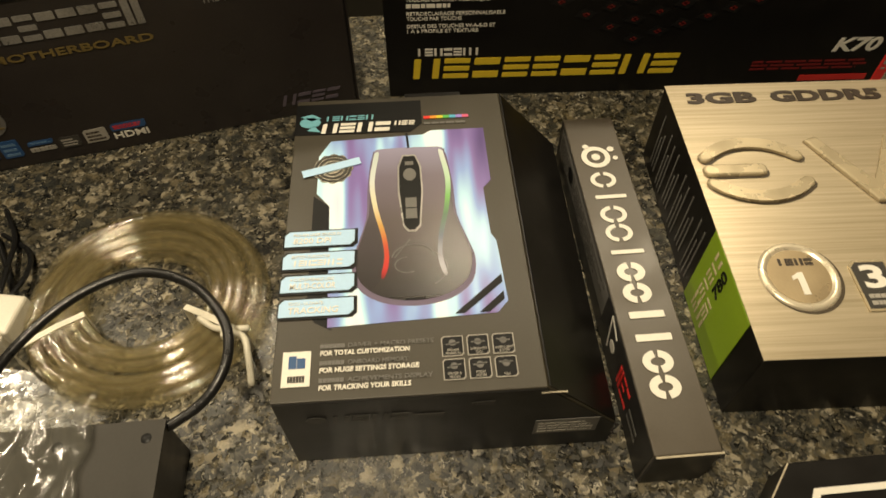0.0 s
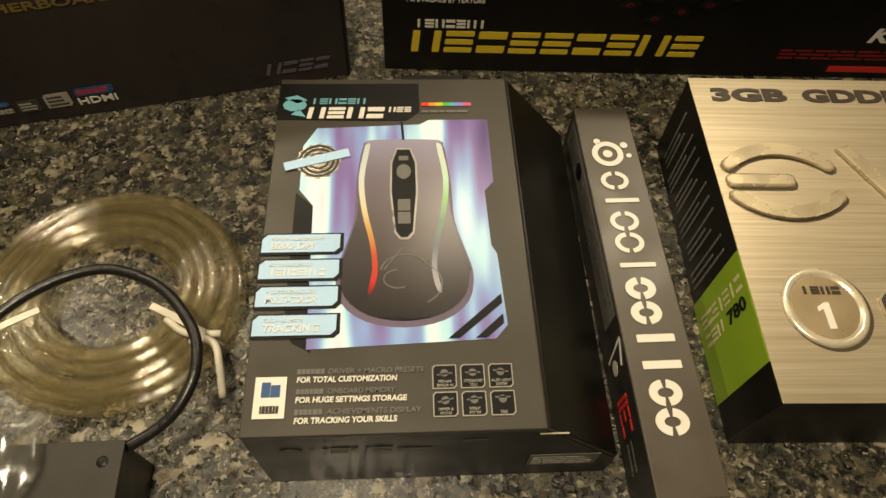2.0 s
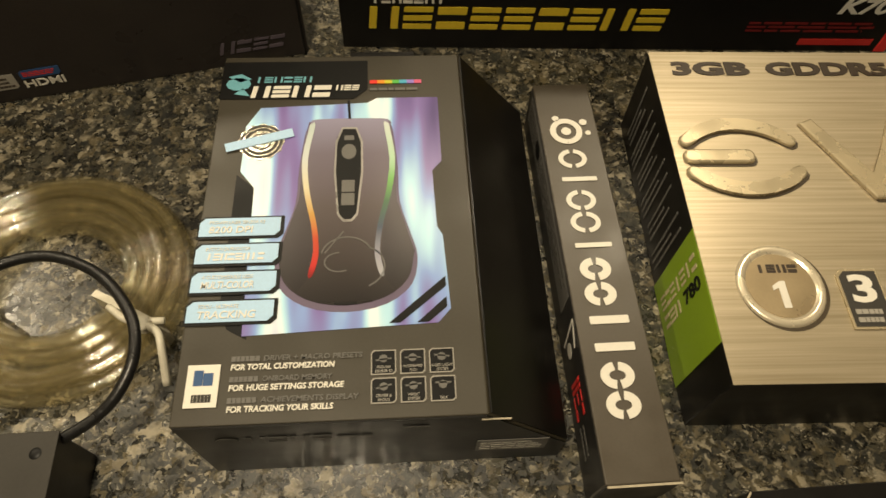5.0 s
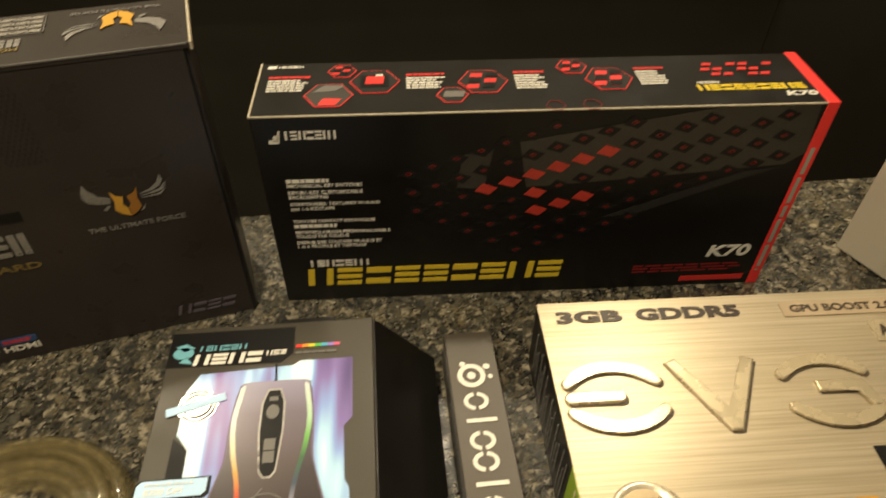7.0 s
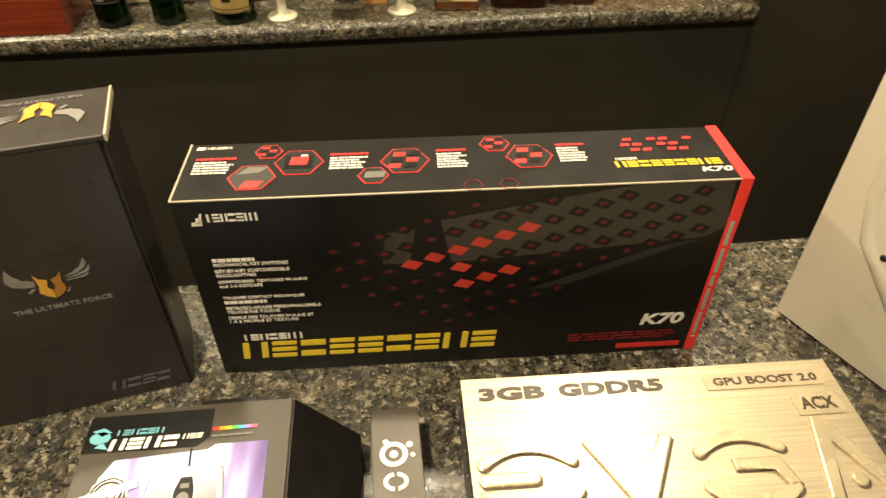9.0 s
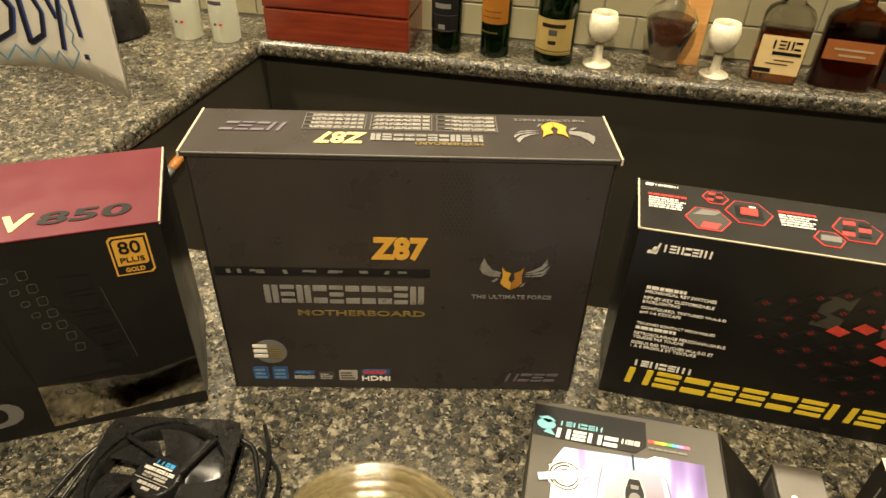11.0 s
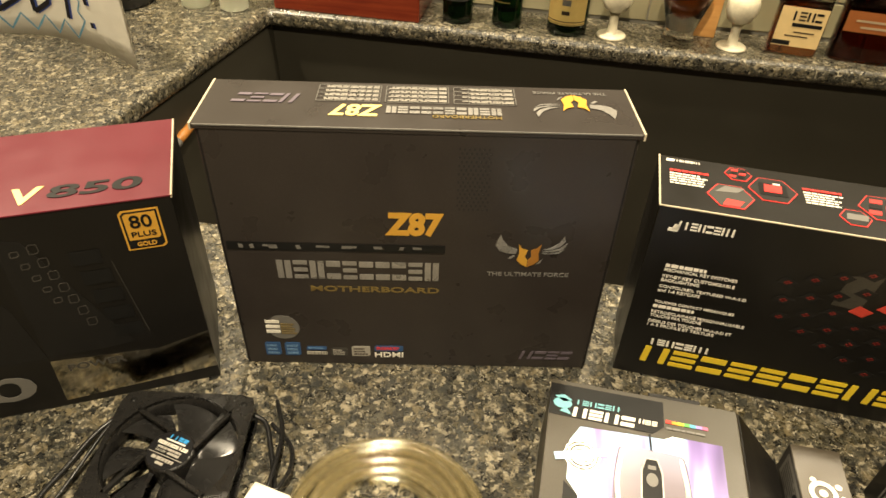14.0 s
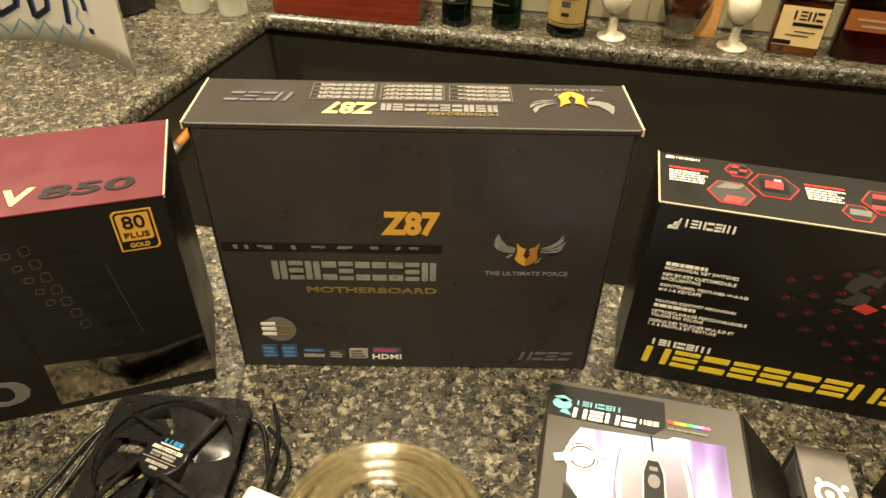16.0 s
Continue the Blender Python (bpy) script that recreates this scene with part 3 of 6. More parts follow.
    for k, (x, y, r) in enumerate(hexes):
        printed("picture_rim", [disc(x, y, r, 6)], RED, b, t, 0.0002, 0.0003)
        printed("picture", [disc(x, y, r - 0.0012, 6)], SOFTBLACK if k != 1 else DARKGREY, b, t, 0.0006, 0.0002)
        if k in (2,):
            printed("picture_key", [rect(x - 0.012, y - 0.010, x + 0.012, y + 0.010)], BLACK, b, t, 0.0009, 0.0002)
            printed("picture_key", [rect(x - 0.008, y - 0.005, x + 0.007, y + 0.007, 0.1)], BRIGHTRED, b, t, 0.0012, 0.0002)
            printed("picture_key", [rect(x + 0.001, y + 0.008, x + 0.007, y + 0.0105)], WHITE, b, t, 0.0012, 0.0002)
        elif k == 3:
            printed("picture_key", [rect(x - 0.008, y - 0.004, x + 0.009, y + 0.005, 0.2)], MIDGREY, b, t, 0.0009, 0.0002)
        elif k == 1:
            printed("picture_key", [[(x - 0.013, y + 0.004), (x - 0.004, y + 0.015), (x + 0.013, y + 0.014), (x + 0.006, y + 0.006)]], MIDGREY, b, t, 0.0009, 0.0002)
            printed("picture_key", [[(x - 0.008, y - 0.016), (x - 0.004, y - 0.006), (x + 0.011, y - 0.007), (x + 0.006, y - 0.016)]], BRIGHTRED, b, t, 0.0009, 0.0002)
        else:
            keys = [rect(x - r * 0.7 + r * 0.62 * i + 0.1 * r * j, y - r * 0.55 + r * 0.42 * j, x - r * 0.7 + r * 0.62 * i + 0.1 * r * j + r * 0.48, y - r * 0.55 + r * 0.42 * j + r * 0.3, 0.2) for i in range(2) for j in range(3)]
            printed("picture_key", keys if k > 4 else keys[::2], BRIGHTRED if k > 4 else RED, b, t, 0.0009, 0.0002)
            printed("picture_key", keys[1::2], BLACK, b, t, 0.0012, 0.0002)
    pieces("mark_block", cells(9, 0.37, 0.0235, 0.464, 0.0325, -0.1, 0.24, "213113121"), YELLOW, b, t)
    printed("maker_name", cells(7, 0.371, 0.0345, 0.392, 0.038), WHITE, b, t)
    words("model_number", "K70", 0.4415, 0.0125, 0.468, 0.0195, WHITE, b, t, 0.2, 0.03)
    pieces("key_picture", [rect(0.378 + 0.011 * i + 0.004 * j, 0.048 + 0.0085 * j, 0.386 + 0.011 * i + 0.004 * j, 0.0525 + 0.0085 * j, 0.3) for i in range(6) for j in range(3) if (i + j) % 3], RED, b, t)
    printed("outline_print", outline(disc(0.245, 0.006, 0.008, 6), 0.0006) + outline(disc(0.275, 0.006, 0.008, 6), 0.0006), DARKRED, b, t)


keyboard_box()


# ---- motherboard box ----
def winged_mark(s, x, y, flip=1):
    """A split shield between two raised, feathered wings."""
    def P(pts):
        return [(x + s * a, y + s * c * flip) for a, c in pts]
    wing = [(-0.445, 0.305), (-0.405, 0.2), (-0.31, 0.08), (-0.175, 0.03), (-0.19, -0.06), (-0.34, -0.05), (-0.445, -0.005), (-0.51, 0.095), (-0.485, 0.2)]
    feathers = [[(0.51, 0.30), (0.44, 0.16), (0.33, 0.075), (0.2, 0.025), (0.35, 0.04), (0.47, 0.105), (0.53, 0.2)],
                [(0.56, 0.165), (0.46, 0.06), (0.34, 0.02), (0.2, -0.012), (0.36, -0.005), (0.48, 0.03), (0.545, 0.08)],
                [(0.535, 0.045), (0.44, -0.01), (0.3, -0.035), (0.2, -0.045), (0.33, -0.055), (0.46, -0.035)],
                [(-0.31, -0.15), (-0.235, -0.085), (-0.2, -0.1), (-0.265, -0.165)], [(0.135, -0.26), (0.225, -0.15), (0.195, -0.235)]]
    shield = [P([(-0.162, 0.135), (-0.108, 0.054), (-0.02, 0.02), (-0.05, -0.108), (-0.004, -0.17), (-0.004, -0.31), (-0.1, -0.255), (-0.17, -0.176), (-0.14, -0.04)]),
              P([(0.18, 0.135), (0.12, 0.06), (0.03, 0.02), (0.05, -0.108), (0.004, -0.17), (0.004, -0.31), (0.1, -0.255), (0.17, -0.176), (0.15, -0.03)])]
    return [P(wing)] + [P(f) for f in feathers], shield


def motherboard_box():
    w, d, h = 0.3560, 0.0773, 0.2810
    b = thing("motherboard_box", "large charcoal cardboard motherboard box standing upright, pale worn edges", "box", -0.3747, -0.0919, 0, 13.86)
    part("body", block(0, 0.0012, 0, w, d, h - 0.001, 0.0012), CHARCOAL, b)
    part("front_flap", block(0.0035, -0.001, 0.0006, w - 0.0035, 0.0008, h - 0.0015, 0.0005), CHARCOAL, b)
    part("lid", prism([(-0.0022, h - 0.004), (w + 0.0022, h - 0.004), (w + 0.003, h + 0.0005), (-0.003, h + 0.0005)], -0.0016, d + 0.0008, 0.0004), CHARCOAL, b)
    for x in (-0.0034, w + 0.0016):
        part("worn_edge", block(x, -0.0018, h - 0.0052, x + 0.0018, d + 0.001, h + 0.0012, 0.0004), BLACKEDGE, b, "pale worn cardboard edge")
    part("worn_edge", block(0, -0.0021, h - 0.0006, w, -0.0012, h + 0.0006), MIDGREY, b, "rubbed front fold")
    f = Matrix.Translation((0.0107, -0.001, 0.001)) @ FRONT
    for x in (0.0022, w - 0.0042):
        part("side_gap", block(x, -0.0004, 0.002, x + 0.0018, 0.002, h - 0.005), BLACK, b)
    words("chipset_number", "Z87", 0.138, 0.1725, 0.1885, 0.1985, GOLD, b, f, 0.05, 0.05)
    printed("dark_strip", [rect(-0.005, 0.1535, 0.192, 0.1625)], BLACK, b, f)
    rnd = random.Random(4)
    printed("strip_glint", [rect(a, 0.155 + rnd.random() * 0.003, a + rnd.uniform(0.003, 0.012), 0.160, rnd.uniform(-0.5, 0.5)) for a in (0.006, 0.016, 0.027, 0.033, 0.058, 0.075, 0.083, 0.098, 0.108, 0.128, 0.15, 0.163)], MIDGREY, b, f, 0.0008, 0.0002)
    pieces("mark_block", cells(10, 0.036, 0.1195, 0.188, 0.1415, 0, 0.31, "2123133312"), SILVER, b, f, label="grey metallic block-shaped product mark")
    words("front_writing", "MOTHERBOARD", 0.066, 0.1035, 0.188, 0.1105, DULLGOLD, b, f, 0, 0.02)
    wings, shield = winged_mark(0.060, 0.268, 0.1585)
    pieces("wing_feather", wings, SILVER, b, f, label="silver printed wings")
    for half, m in zip(shield, (GOLD, AMBERPRINT)):
        printed("shield_half", [half], m, b, f, 0.0006, label="gold printed shield")
    words("front_writing", "THE ULTIMATE FORCE", 0.232, 0.128, 0.308, 0.1328, SILVER, b, f, 0, 0.01)
    printed("round_badge", [disc(0.033, 0.053, 0.0165)], MIDGREY, b, f)
    printed("round_badge_mark", [rect(0.016, 0.045, 0.03, 0.049), rect(0.016, 0.052, 0.03, 0.056), rect(0.016, 0.059, 0.03, 0.063)], WHITE, b, f, 0.0007)
    printed("round_badge_writing", lines(0.031, 0.044, 0.047, 0.06, 5), DULLGOLD, b, f, 0.0007)
    for x0, x1, z0, z1, m, m2 in ((0.0115, 0.0275, 0.012, 0.031, BLUE, DIMBLUE), (0.0315, 0.0475, 0.012, 0.031, BLUE, DIMBLUE), (0.0535, 0.0745, 0.0205, 0.0255, BLUE, DIMBLUE), (0.0785, 0.0955, 0.012, 0.024, DARKGREY, DULLWHITE),
                                  (0.1, 0.119, 0.0125, 0.027, DULLWHITE, BROWN), (0.1235, 0.153, 0.0205, 0.0285, BLUE, RED)):
        printed("emblem", [cut_rect(x0, z0, x1, z1, 0.002)], m, b, f)
        printed("emblem_mark", lines(x0 + 0.002, z0 + 0.002, x1 - 0.002, z1 - 0.001, 3, 0.5), m2, b, f, 0.0007, 0.0002)
    printed("emblem_caption", lines(0.0535, 0.0135, 0.0745, 0.0185, 1, 0.9, 0), DULLWHITE, b, f)
    words("emblem_caption", "HDMI", 0.1235, 0.0115, 0.153, 0.0185, WHITE, b, f, 0, 0.02)
    printed("maker_name", cells(4, 0.272, 0.0125, 0.326, 0.0245, 0.3, 0.2, "2313"), LILAC, b, f)
    printed("carbon_weave", [rect(0.2 + 0.004 * i + (0.002 if j % 2 else 0), 0.262 - 0.004 * j, 0.2016 + 0.004 * i + (0.002 if j % 2 else 0), 0.2645 - 0.004 * j) for i in range(7) for j in range(16)], SOFTBLACK, b, f, 0.0002, 0.0001)
    # top, read from behind
    t = Matrix.Translation((0, 0, h + 0.0006)) @ Matrix.Translation((w - 0.0047, d, 0)) @ Matrix.Rotation(math.pi, 4, "Z")
    words("chipset_number", "Z87", 0.2045, 0.0405, 0.2455, 0.0605, col("print_pale_yellow", (0.7, 0.58, 0.2)), b, t, 0.1, 0.03)
    pieces("mark_block", cells(10, 0.105, 0.042, 0.2015, 0.054, 0, 0.32, "2123133312"), SILVER, b, t)
    words("top_writing", "MOTHERBOARD", 0.106, 0.0555, 0.163, 0.0605, DULLGOLD, b, t, 0, 0.02)
    printed("maker_name", cells(4, 0.274, 0.0245, 0.327, 0.0405, 0.3, 0.2, "2313"), LILAC, b, t)
    for x0, x1 in ((0.092, 0.145), (0.149, 0.203), (0.207, 0.261)):
        frame_lines = [rect(x0, 0.005 + 0.0075 * k, x1, 0.0056 + 0.0075 * k) for k in range(5)] + [rect(x0 + (x1 - x0) * q, 0.005, x0 + (x1 - x0) * q + 0.0006, 0.0356) for q in (0, 0.33, 0.75, 0.99)]
        printed("table_print", frame_lines, MIDGREY, b, t)
        printed("table_writing", [p for k in range(4) for p in lines(x0 + 0.002, 0.007 + 0.0075 * k, x1 - 0.002, 0.0115 + 0.0075 * k, 2, 0.5)], DULLWHITE, b, t)
    wings, shield = winged_mark(0.066, 0.042, 0.0345)
    pieces("wing_feather", wings, SILVER, b, t)
    pieces("shield_half", shield, GOLD, b, t, 0.0006)
    words("top_writing", "THE ULTIMATE FORCE", 0.012, 0.0085, 0.076, 0.0125, SILVER, b, t, 0, 0.01)


motherboard_box()


# ---- power supply box ----
def power_supply_box():
    w, d, h = 0.33, 0.1303, 0.2257
    b = thing("power_supply_box", "black and dark red cardboard power supply box standing upright", "box", -0.3923, -0.1169, 0, 30.28)
    part("body", block(-w, 0, 0, 0, d, h - 0.0008, 0.0012), BLACKCARD, b)
    part("lid", block(-w - 0.0004, -0.0006, h - 0.001, 0.0004, d + 0.0004, h + 0.0006, 0.0005), REDCARD, b, "dark red top panel")
    part("worn_edge", block(-0.0008, -0.0004, h - 0.0026, 0.0008, d, h + 0.0009, 0.0003), BLACKEDGE, b, "pale worn cardboard edge")
    t = top(h + 0.0006)
    words("model_number", "V", -0.125, 0.012, -0.101, 0.036, col("print_pale_yellow", (0.7, 0.58, 0.2)), b, t, 0.1, 0.03)
    words("model_number", "850", -0.096, 0.016, -0.024, 0.0345, dull(col("print_deep_black", (0.004, 0.004, 0.004), 0.5), 0.2), b, t, 0.15, 0.025)
    words("model_number", "850", -0.30, 0.02, -0.161, 0.052, MIDGREY, b, FRONT, 0.05, 0.02)
    printed("rating_badge", [cut_rect(-0.044, 0.176, -0.0125, 0.2165, 0.003)], GOLD, b, FRONT)
    printed("rating_badge_field", [cut_rect(-0.0425, 0.1775, -0.014, 0.215, 0.0028)], BLACK, b, FRONT, 0.0006, 0.0002)
    printed("rating_badge_field", [cut_rect(-0.0408, 0.1865, -0.0157, 0.2133, 0.002)], GOLD, b, FRONT, 0.0009, 0.0002)
    words("rating_writing", "80", -0.037, 0.1985, -0.0195, 0.2115, BLACK, b, FRONT, 0, 0.015, 0.0011)
    words("rating_writing", "PLUS", -0.038, 0.1895, -0.0185, 0.195, BLACK, b, FRONT, 0, 0.015, 0.0011)
    words("rating_writing", "GOLD", -0.036, 0.1795, -0.0205, 0.184, GOLD, b, FRONT, 0, 0.02, 0.0009)
    printed("silver_band", [[(-0.142, 0.0085), (0.0, 0.0175), (-0.0005, 0.068), (-0.05, 0.056), (-0.14, 0.064)]], mat("mirror_silver_print", (0.46, 0.42, 0.33), 0.13, 1.0, vary=0.35, grain=45), b, FRONT, label="mirror-like silver printed band")
    words("band_writing", "POWER", -0.128, 0.0475, -0.078, 0.056, DARKGREY, b, FRONT, 0, 0.02, 0.0008)
    printed("unit_picture", [[(-0.33, 0.215), (-0.20, 0.215), (-0.15, 0.13), (-0.14, 0.067), (-0.33, 0.067)]], KEYBLACK, b, FRONT, 0.0002, 0.0002)
    printed("unit_picture", [[(-0.14, 0.205), (-0.12, 0.2), (-0.065, 0.07), (-0.14, 0.067)]], KEYBLACK, b, FRONT, 0.0002, 0.0002)
    ports = [p for k in range(5) for p in outline(cut_rect(-0.131 + 0.004 * k, 0.186 - 0.0135 * k, -0.1245 + 0.004 * k, 0.1915 - 0.0135 * k, 0.0018), 0.0008)]
    ports += [p for k in range(7) for p in outline(cut_rect(-0.117 + 0.0034 * k, 0.187 - 0.0145 * k, -0.1095 + 0.0034 * k, 0.196 - 0.0145 * k, 0.002), 0.0007)]
    pieces("socket_outline", ports, DARKGREY, b, FRONT, 0.0005, 0.0002)
    pieces("socket_picture", [rect(-0.09 + 0.003 * k, 0.168 - 0.022 * k, -0.066 + 0.003 * k, 0.183 - 0.022 * k) for k in range(5)], BLACK, b, FRONT, 0.0005, 0.0002)
    printed("line_print", [bar(-0.06, 0.168, -0.05, 0.081, 0.0005)], DARKGREY, b, FRONT)


power_supply_box()


# ---- mouse box ----
def mouse_box():
    w, d, h = 0.154, 0.2475, 0.09
    b = thing("mouse_box", "grey-black gaming mouse box with sloping side and glossy mouse picture", "box", -0.0565, -0.3556, 0, 1.69)
    part("body", prism([(0, 0), (0.204, 0), (0.204, 0.031), (w, h), (0, h)], 0, d, 0.0007), GREYCARD, b)
    part("front_panel", prism([(0.001, 0.001), (0.2035, 0.001), (0.2035, 0.0305), (w - 0.0005, h - 0.0012), (0.001, h - 0.0012)], -0.0006, 0.0004), BLACKCARD, b, "black front end of the box")
    part("side_panel", prism([(w + 0.0012, h - 0.0008), (w + 0.0022, h - 0.001), (0.2046, 0.0325), (0.2046, 0.002), (0.2036, 0.002), (0.2036, 0.031)], 0.0012, d - 0.0012), BLACKCARD, b, "black sloping side panel")
    part("hang_tab", block(0.082, d - 0.001, h - 0.0016, 0.125, d + 0.004, h - 0.0002, 0.0004), BLACKCARD, b)
    part("worn_edge", block(w - 0.003, -0.0012, h - 0.006, w + 0.012, -0.0004, h - 0.0052), BLACKEDGE, b)
    t = top(h)
    printed("dark_panel", [[(0.0, 0.21), (0.085, 0.2085), (0.094, 0.217), (0.094, 0.2425), (0.0, 0.2425)]], BLACK, b, t, 0.0003, 0.0002)
    printed("maker_mark", [disc(0.011, 0.2225, 0.008, 10, 0.7), [(0.004, 0.229), (0.012, 0.2315), (0.019, 0.227), (0.012, 0.224)], [(0.014, 0.219), (0.019, 0.212), (0.009, 0.214)]], TEAL, b, t, 0.0006, 0.0002)
    printed("maker_name", cells(6, 0.0205, 0.2235, 0.058, 0.2285, 0.1), TEAL, b, t, 0.0006, 0.0002)
    pieces("mark_block", cells(4, 0.0185, 0.2105, 0.0705, 0.2205, 0.15, 0.26, "2123"), WHITE, b, t, 0.0006, 0.0002)
    pieces("mark_block", cells(3, 0.073, 0.216, 0.0885, 0.2205, 0.15, 0.24, "211"), WHITE, b, t, 0.0006, 0.0002)
    for k, rgb in enumerate(((0.7, 0.03, 0.02), (0.75, 0.28, 0.02), (0.6, 0.55, 0.03), (0.1, 0.45, 0.08), (0.08, 0.4, 0.6), (0.3, 0.2, 0.6), (0.6, 0.1, 0.2))):
        printed("rainbow_piece", [rect(0.0955 + 0.0048 * k, 0.2215, 0.1003 + 0.0048 * k, 0.2245)], col("rainbow_print", rgb), b, t)
    printed("small_writing", lines(0.0955, 0.2155, 0.129, 0.2185, 1, 0.7, 0.1), MIDGREY, b, t)
    pic = [(0.03, 0.046), (0.132, 0.05), (0.139, 0.058), (0.137, 0.104), (0.134, 0.11), (0.133, 0.15), (0.139, 0.157), (0.139, 0.209), (0.1, 0.209), (0.094, 0.205), (0.027, 0.202), (0.019, 0.187), (0.019, 0.152), (0.028, 0.14)]
    printed("light_streak_picture", [pic], picture_mat(), b, t, 0.0002, 0.0002, "glossy picture of violet light streaks")
    printed("dark_panel", [[(0.017, 0.150), (0.0325, 0.136), (0.0325, 0.044), (0.022, 0.050), (0.017, 0.06)]], BLACK, b, t, 0.00005, 0.0001)
    # the mouse in the picture
    cx = 0.083
    shell = [(cx - a, y) for a, y in ((0.0242, 0.188), (0.026, 0.178), (0.0278, 0.155), (0.0285, 0.13), (0.0340, 0.108), (0.0370, 0.094), (0.0338, 0.077), (0.0205, 0.0655))]
    shell += [(cx, 0.0615)] + [(2 * cx - x, y) for x, y in reversed(shell)] + [(cx + 0.02, 0.1915), (cx - 0.02, 0.1915)]
    shell = [(v.x, v.y) for v in smooth_path([(x, y, 0) for x, y in shell] + [(*shell[0], 0)], 3)][:-1]
    printed("mouse_shade", [[(cx + (x - cx) * 1.06, 0.125 + (y - 0.1275) * 1.02) for x, y in shell]], col("print_violet_shade", (0.12, 0.09, 0.15)), b, t, 0.0004, 0.0001)
    printed("mouse_picture", [shell], stripe_mat("mouse_print", 0.06, 0.19, [(0, (0.012, 0.010, 0.010)), (0.25, (0.050, 0.040, 0.038)), (0.5, (0.095, 0.076, 0.078)), (0.8, (0.165, 0.14, 0.18)), (1, (0.27, 0.25, 0.35))]), b, t, 0.0005, 0.0002, "printed grey-brown mouse")
    left = [(cx - 0.0245, 0.187), (cx - 0.0212, 0.187), (cx - 0.0245, 0.16), (cx - 0.0222, 0.135), (cx - 0.0172, 0.112), (cx - 0.0155, 0.093), (cx - 0.0182, 0.08), (cx - 0.0208, 0.08), (cx - 0.0185, 0.095), (cx - 0.0205, 0.113), (cx - 0.0255, 0.135), (cx - 0.0280, 0.16)]
    left = [(v.x, v.y) for v in smooth_path([(x, y, 0) for x, y in left] + [(*left[0], 0)], 3)][:-1]
    right = [(2 * cx - x, y) for x, y in left]
    for side in (-1, 1):
        wing = [(cx + side * a, y) for a, y in ((0.0275, 0.158), (0.0258, 0.138), (0.0208, 0.114), (0.0190, 0.095), (0.0215, 0.077), (0.0265, 0.0705), (0.0348, 0.079), (0.0378, 0.094), (0.034, 0.108), (0.0283, 0.13), (0.0277, 0.15))]
        printed("wing_picture", [wing], stripe_mat("mouse_wing_print", 0.07, 0.17, [(0, (0.02, 0.016, 0.016)), (0.5, (0.06, 0.05, 0.055)), (1, (0.16, 0.14, 0.17))]), b, t, 0.0007, 0.0001, "darker flank of the printed mouse")
    printed("light_stripe", [left], stripe_mat("warm_stripe", 0.08, 0.187, [(0, (0.22, 0.01, 0.01)), (0.06, (0.55, 0.025, 0.02)), (0.22, (0.52, 0.07, 0.025)), (0.38, (0.55, 0.32, 0.08)), (0.55, (0.68, 0.62, 0.42)), (0.75, (0.6, 0.64, 0.62)), (1, (0.5, 0.58, 0.56))]), b, t, 0.0008, 0.0002)
    printed("light_stripe", [right], stripe_mat("cool_stripe", 0.08, 0.187, [(0, (0.42, 0.42, 0.46)), (0.12, (0.3, 0.3, 0.36)), (0.28, (0.06, 0.08, 0.12)), (0.45, (0.06, 0.14, 0.07)), (0.6, (0.16, 0.42, 0.10)), (0.75, (0.42, 0.62, 0.42)), (1, (0.6, 0.66, 0.64))]), b, t, 0.0008, 0.0002)
    printed("wheel_rim_picture", [[(cx + side * a, y) for side, seq in ((1, 1), (-1, -1)) for a, y in ((0.0046, 0.1845), (0.0084, 0.173), (0.0087, 0.149), (0.006, 0.119), (0.0026, 0.1145))[::seq]]], SILVER, b, t, 0.0007, 0.0002, "silver edge round the printed wheel")
    printed("wheel_picture", [[(cx - 0.004, 0.183), (cx + 0.004, 0.183), (cx + 0.0072, 0.172), (cx + 0.0075, 0.15), (cx + 0.005, 0.12), (cx + 0.002, 0.116), (cx - 0.002, 0.116), (cx - 0.005, 0.12), (cx - 0.0075, 0.15), (cx - 0.0072, 0.172)]], BLACK, b, t, 0.0008, 0.0002)
    printed("wheel_picture", [disc(cx, 0.165, 0.0045, 16, 1.3)] + [rect(cx - 0.0038, 0.135 - 0.0095 * k, cx + 0.0038, 0.1435 - 0.0095 * k) for k in range(2)] + [rect(cx - 0.003, 0.174, cx + 0.003, 0.1775)], MIDGREY, b, t, 0.0011, 0.0002)
    printed("seam_picture", [bar(cx, 0.1915, cx - 0.001, 0.207, 0.0016), bar(cx, 0.062, cx, 0.0635, 0.012)], BLACK, b, t, 0.0008, 0.0002)
    printed("crest_picture", [band(cx, 0.092, 0.014, 0.012, 0.0008, 20, 170), band(cx + 0.004, 0.085, 0.017, 0.014, 0.0008, -60, 60), band(cx - 0.004, 0.088, 0.008, 0.006, 0.0007, 90, 300), bar(cx - 0.012, 0.094, cx - 0.002, 0.108, 0.0007)], MIDGREY, b, t, 0.0008, 0.0002)
    scallop = [(0.0295 + (0.0138 + 0.0006 * math.cos(12 * a)) * math.cos(a), 0.1745 + (0.0138 + 0.0006 * math.cos(12 * a)) * math.sin(a)) for a in (2 * math.pi * k / 72 for k in range(72))]
    printed("award_seal", [scallop], SEALFOIL, b, t, 0.0004, 0.0004, "scalloped silver foil award seal")
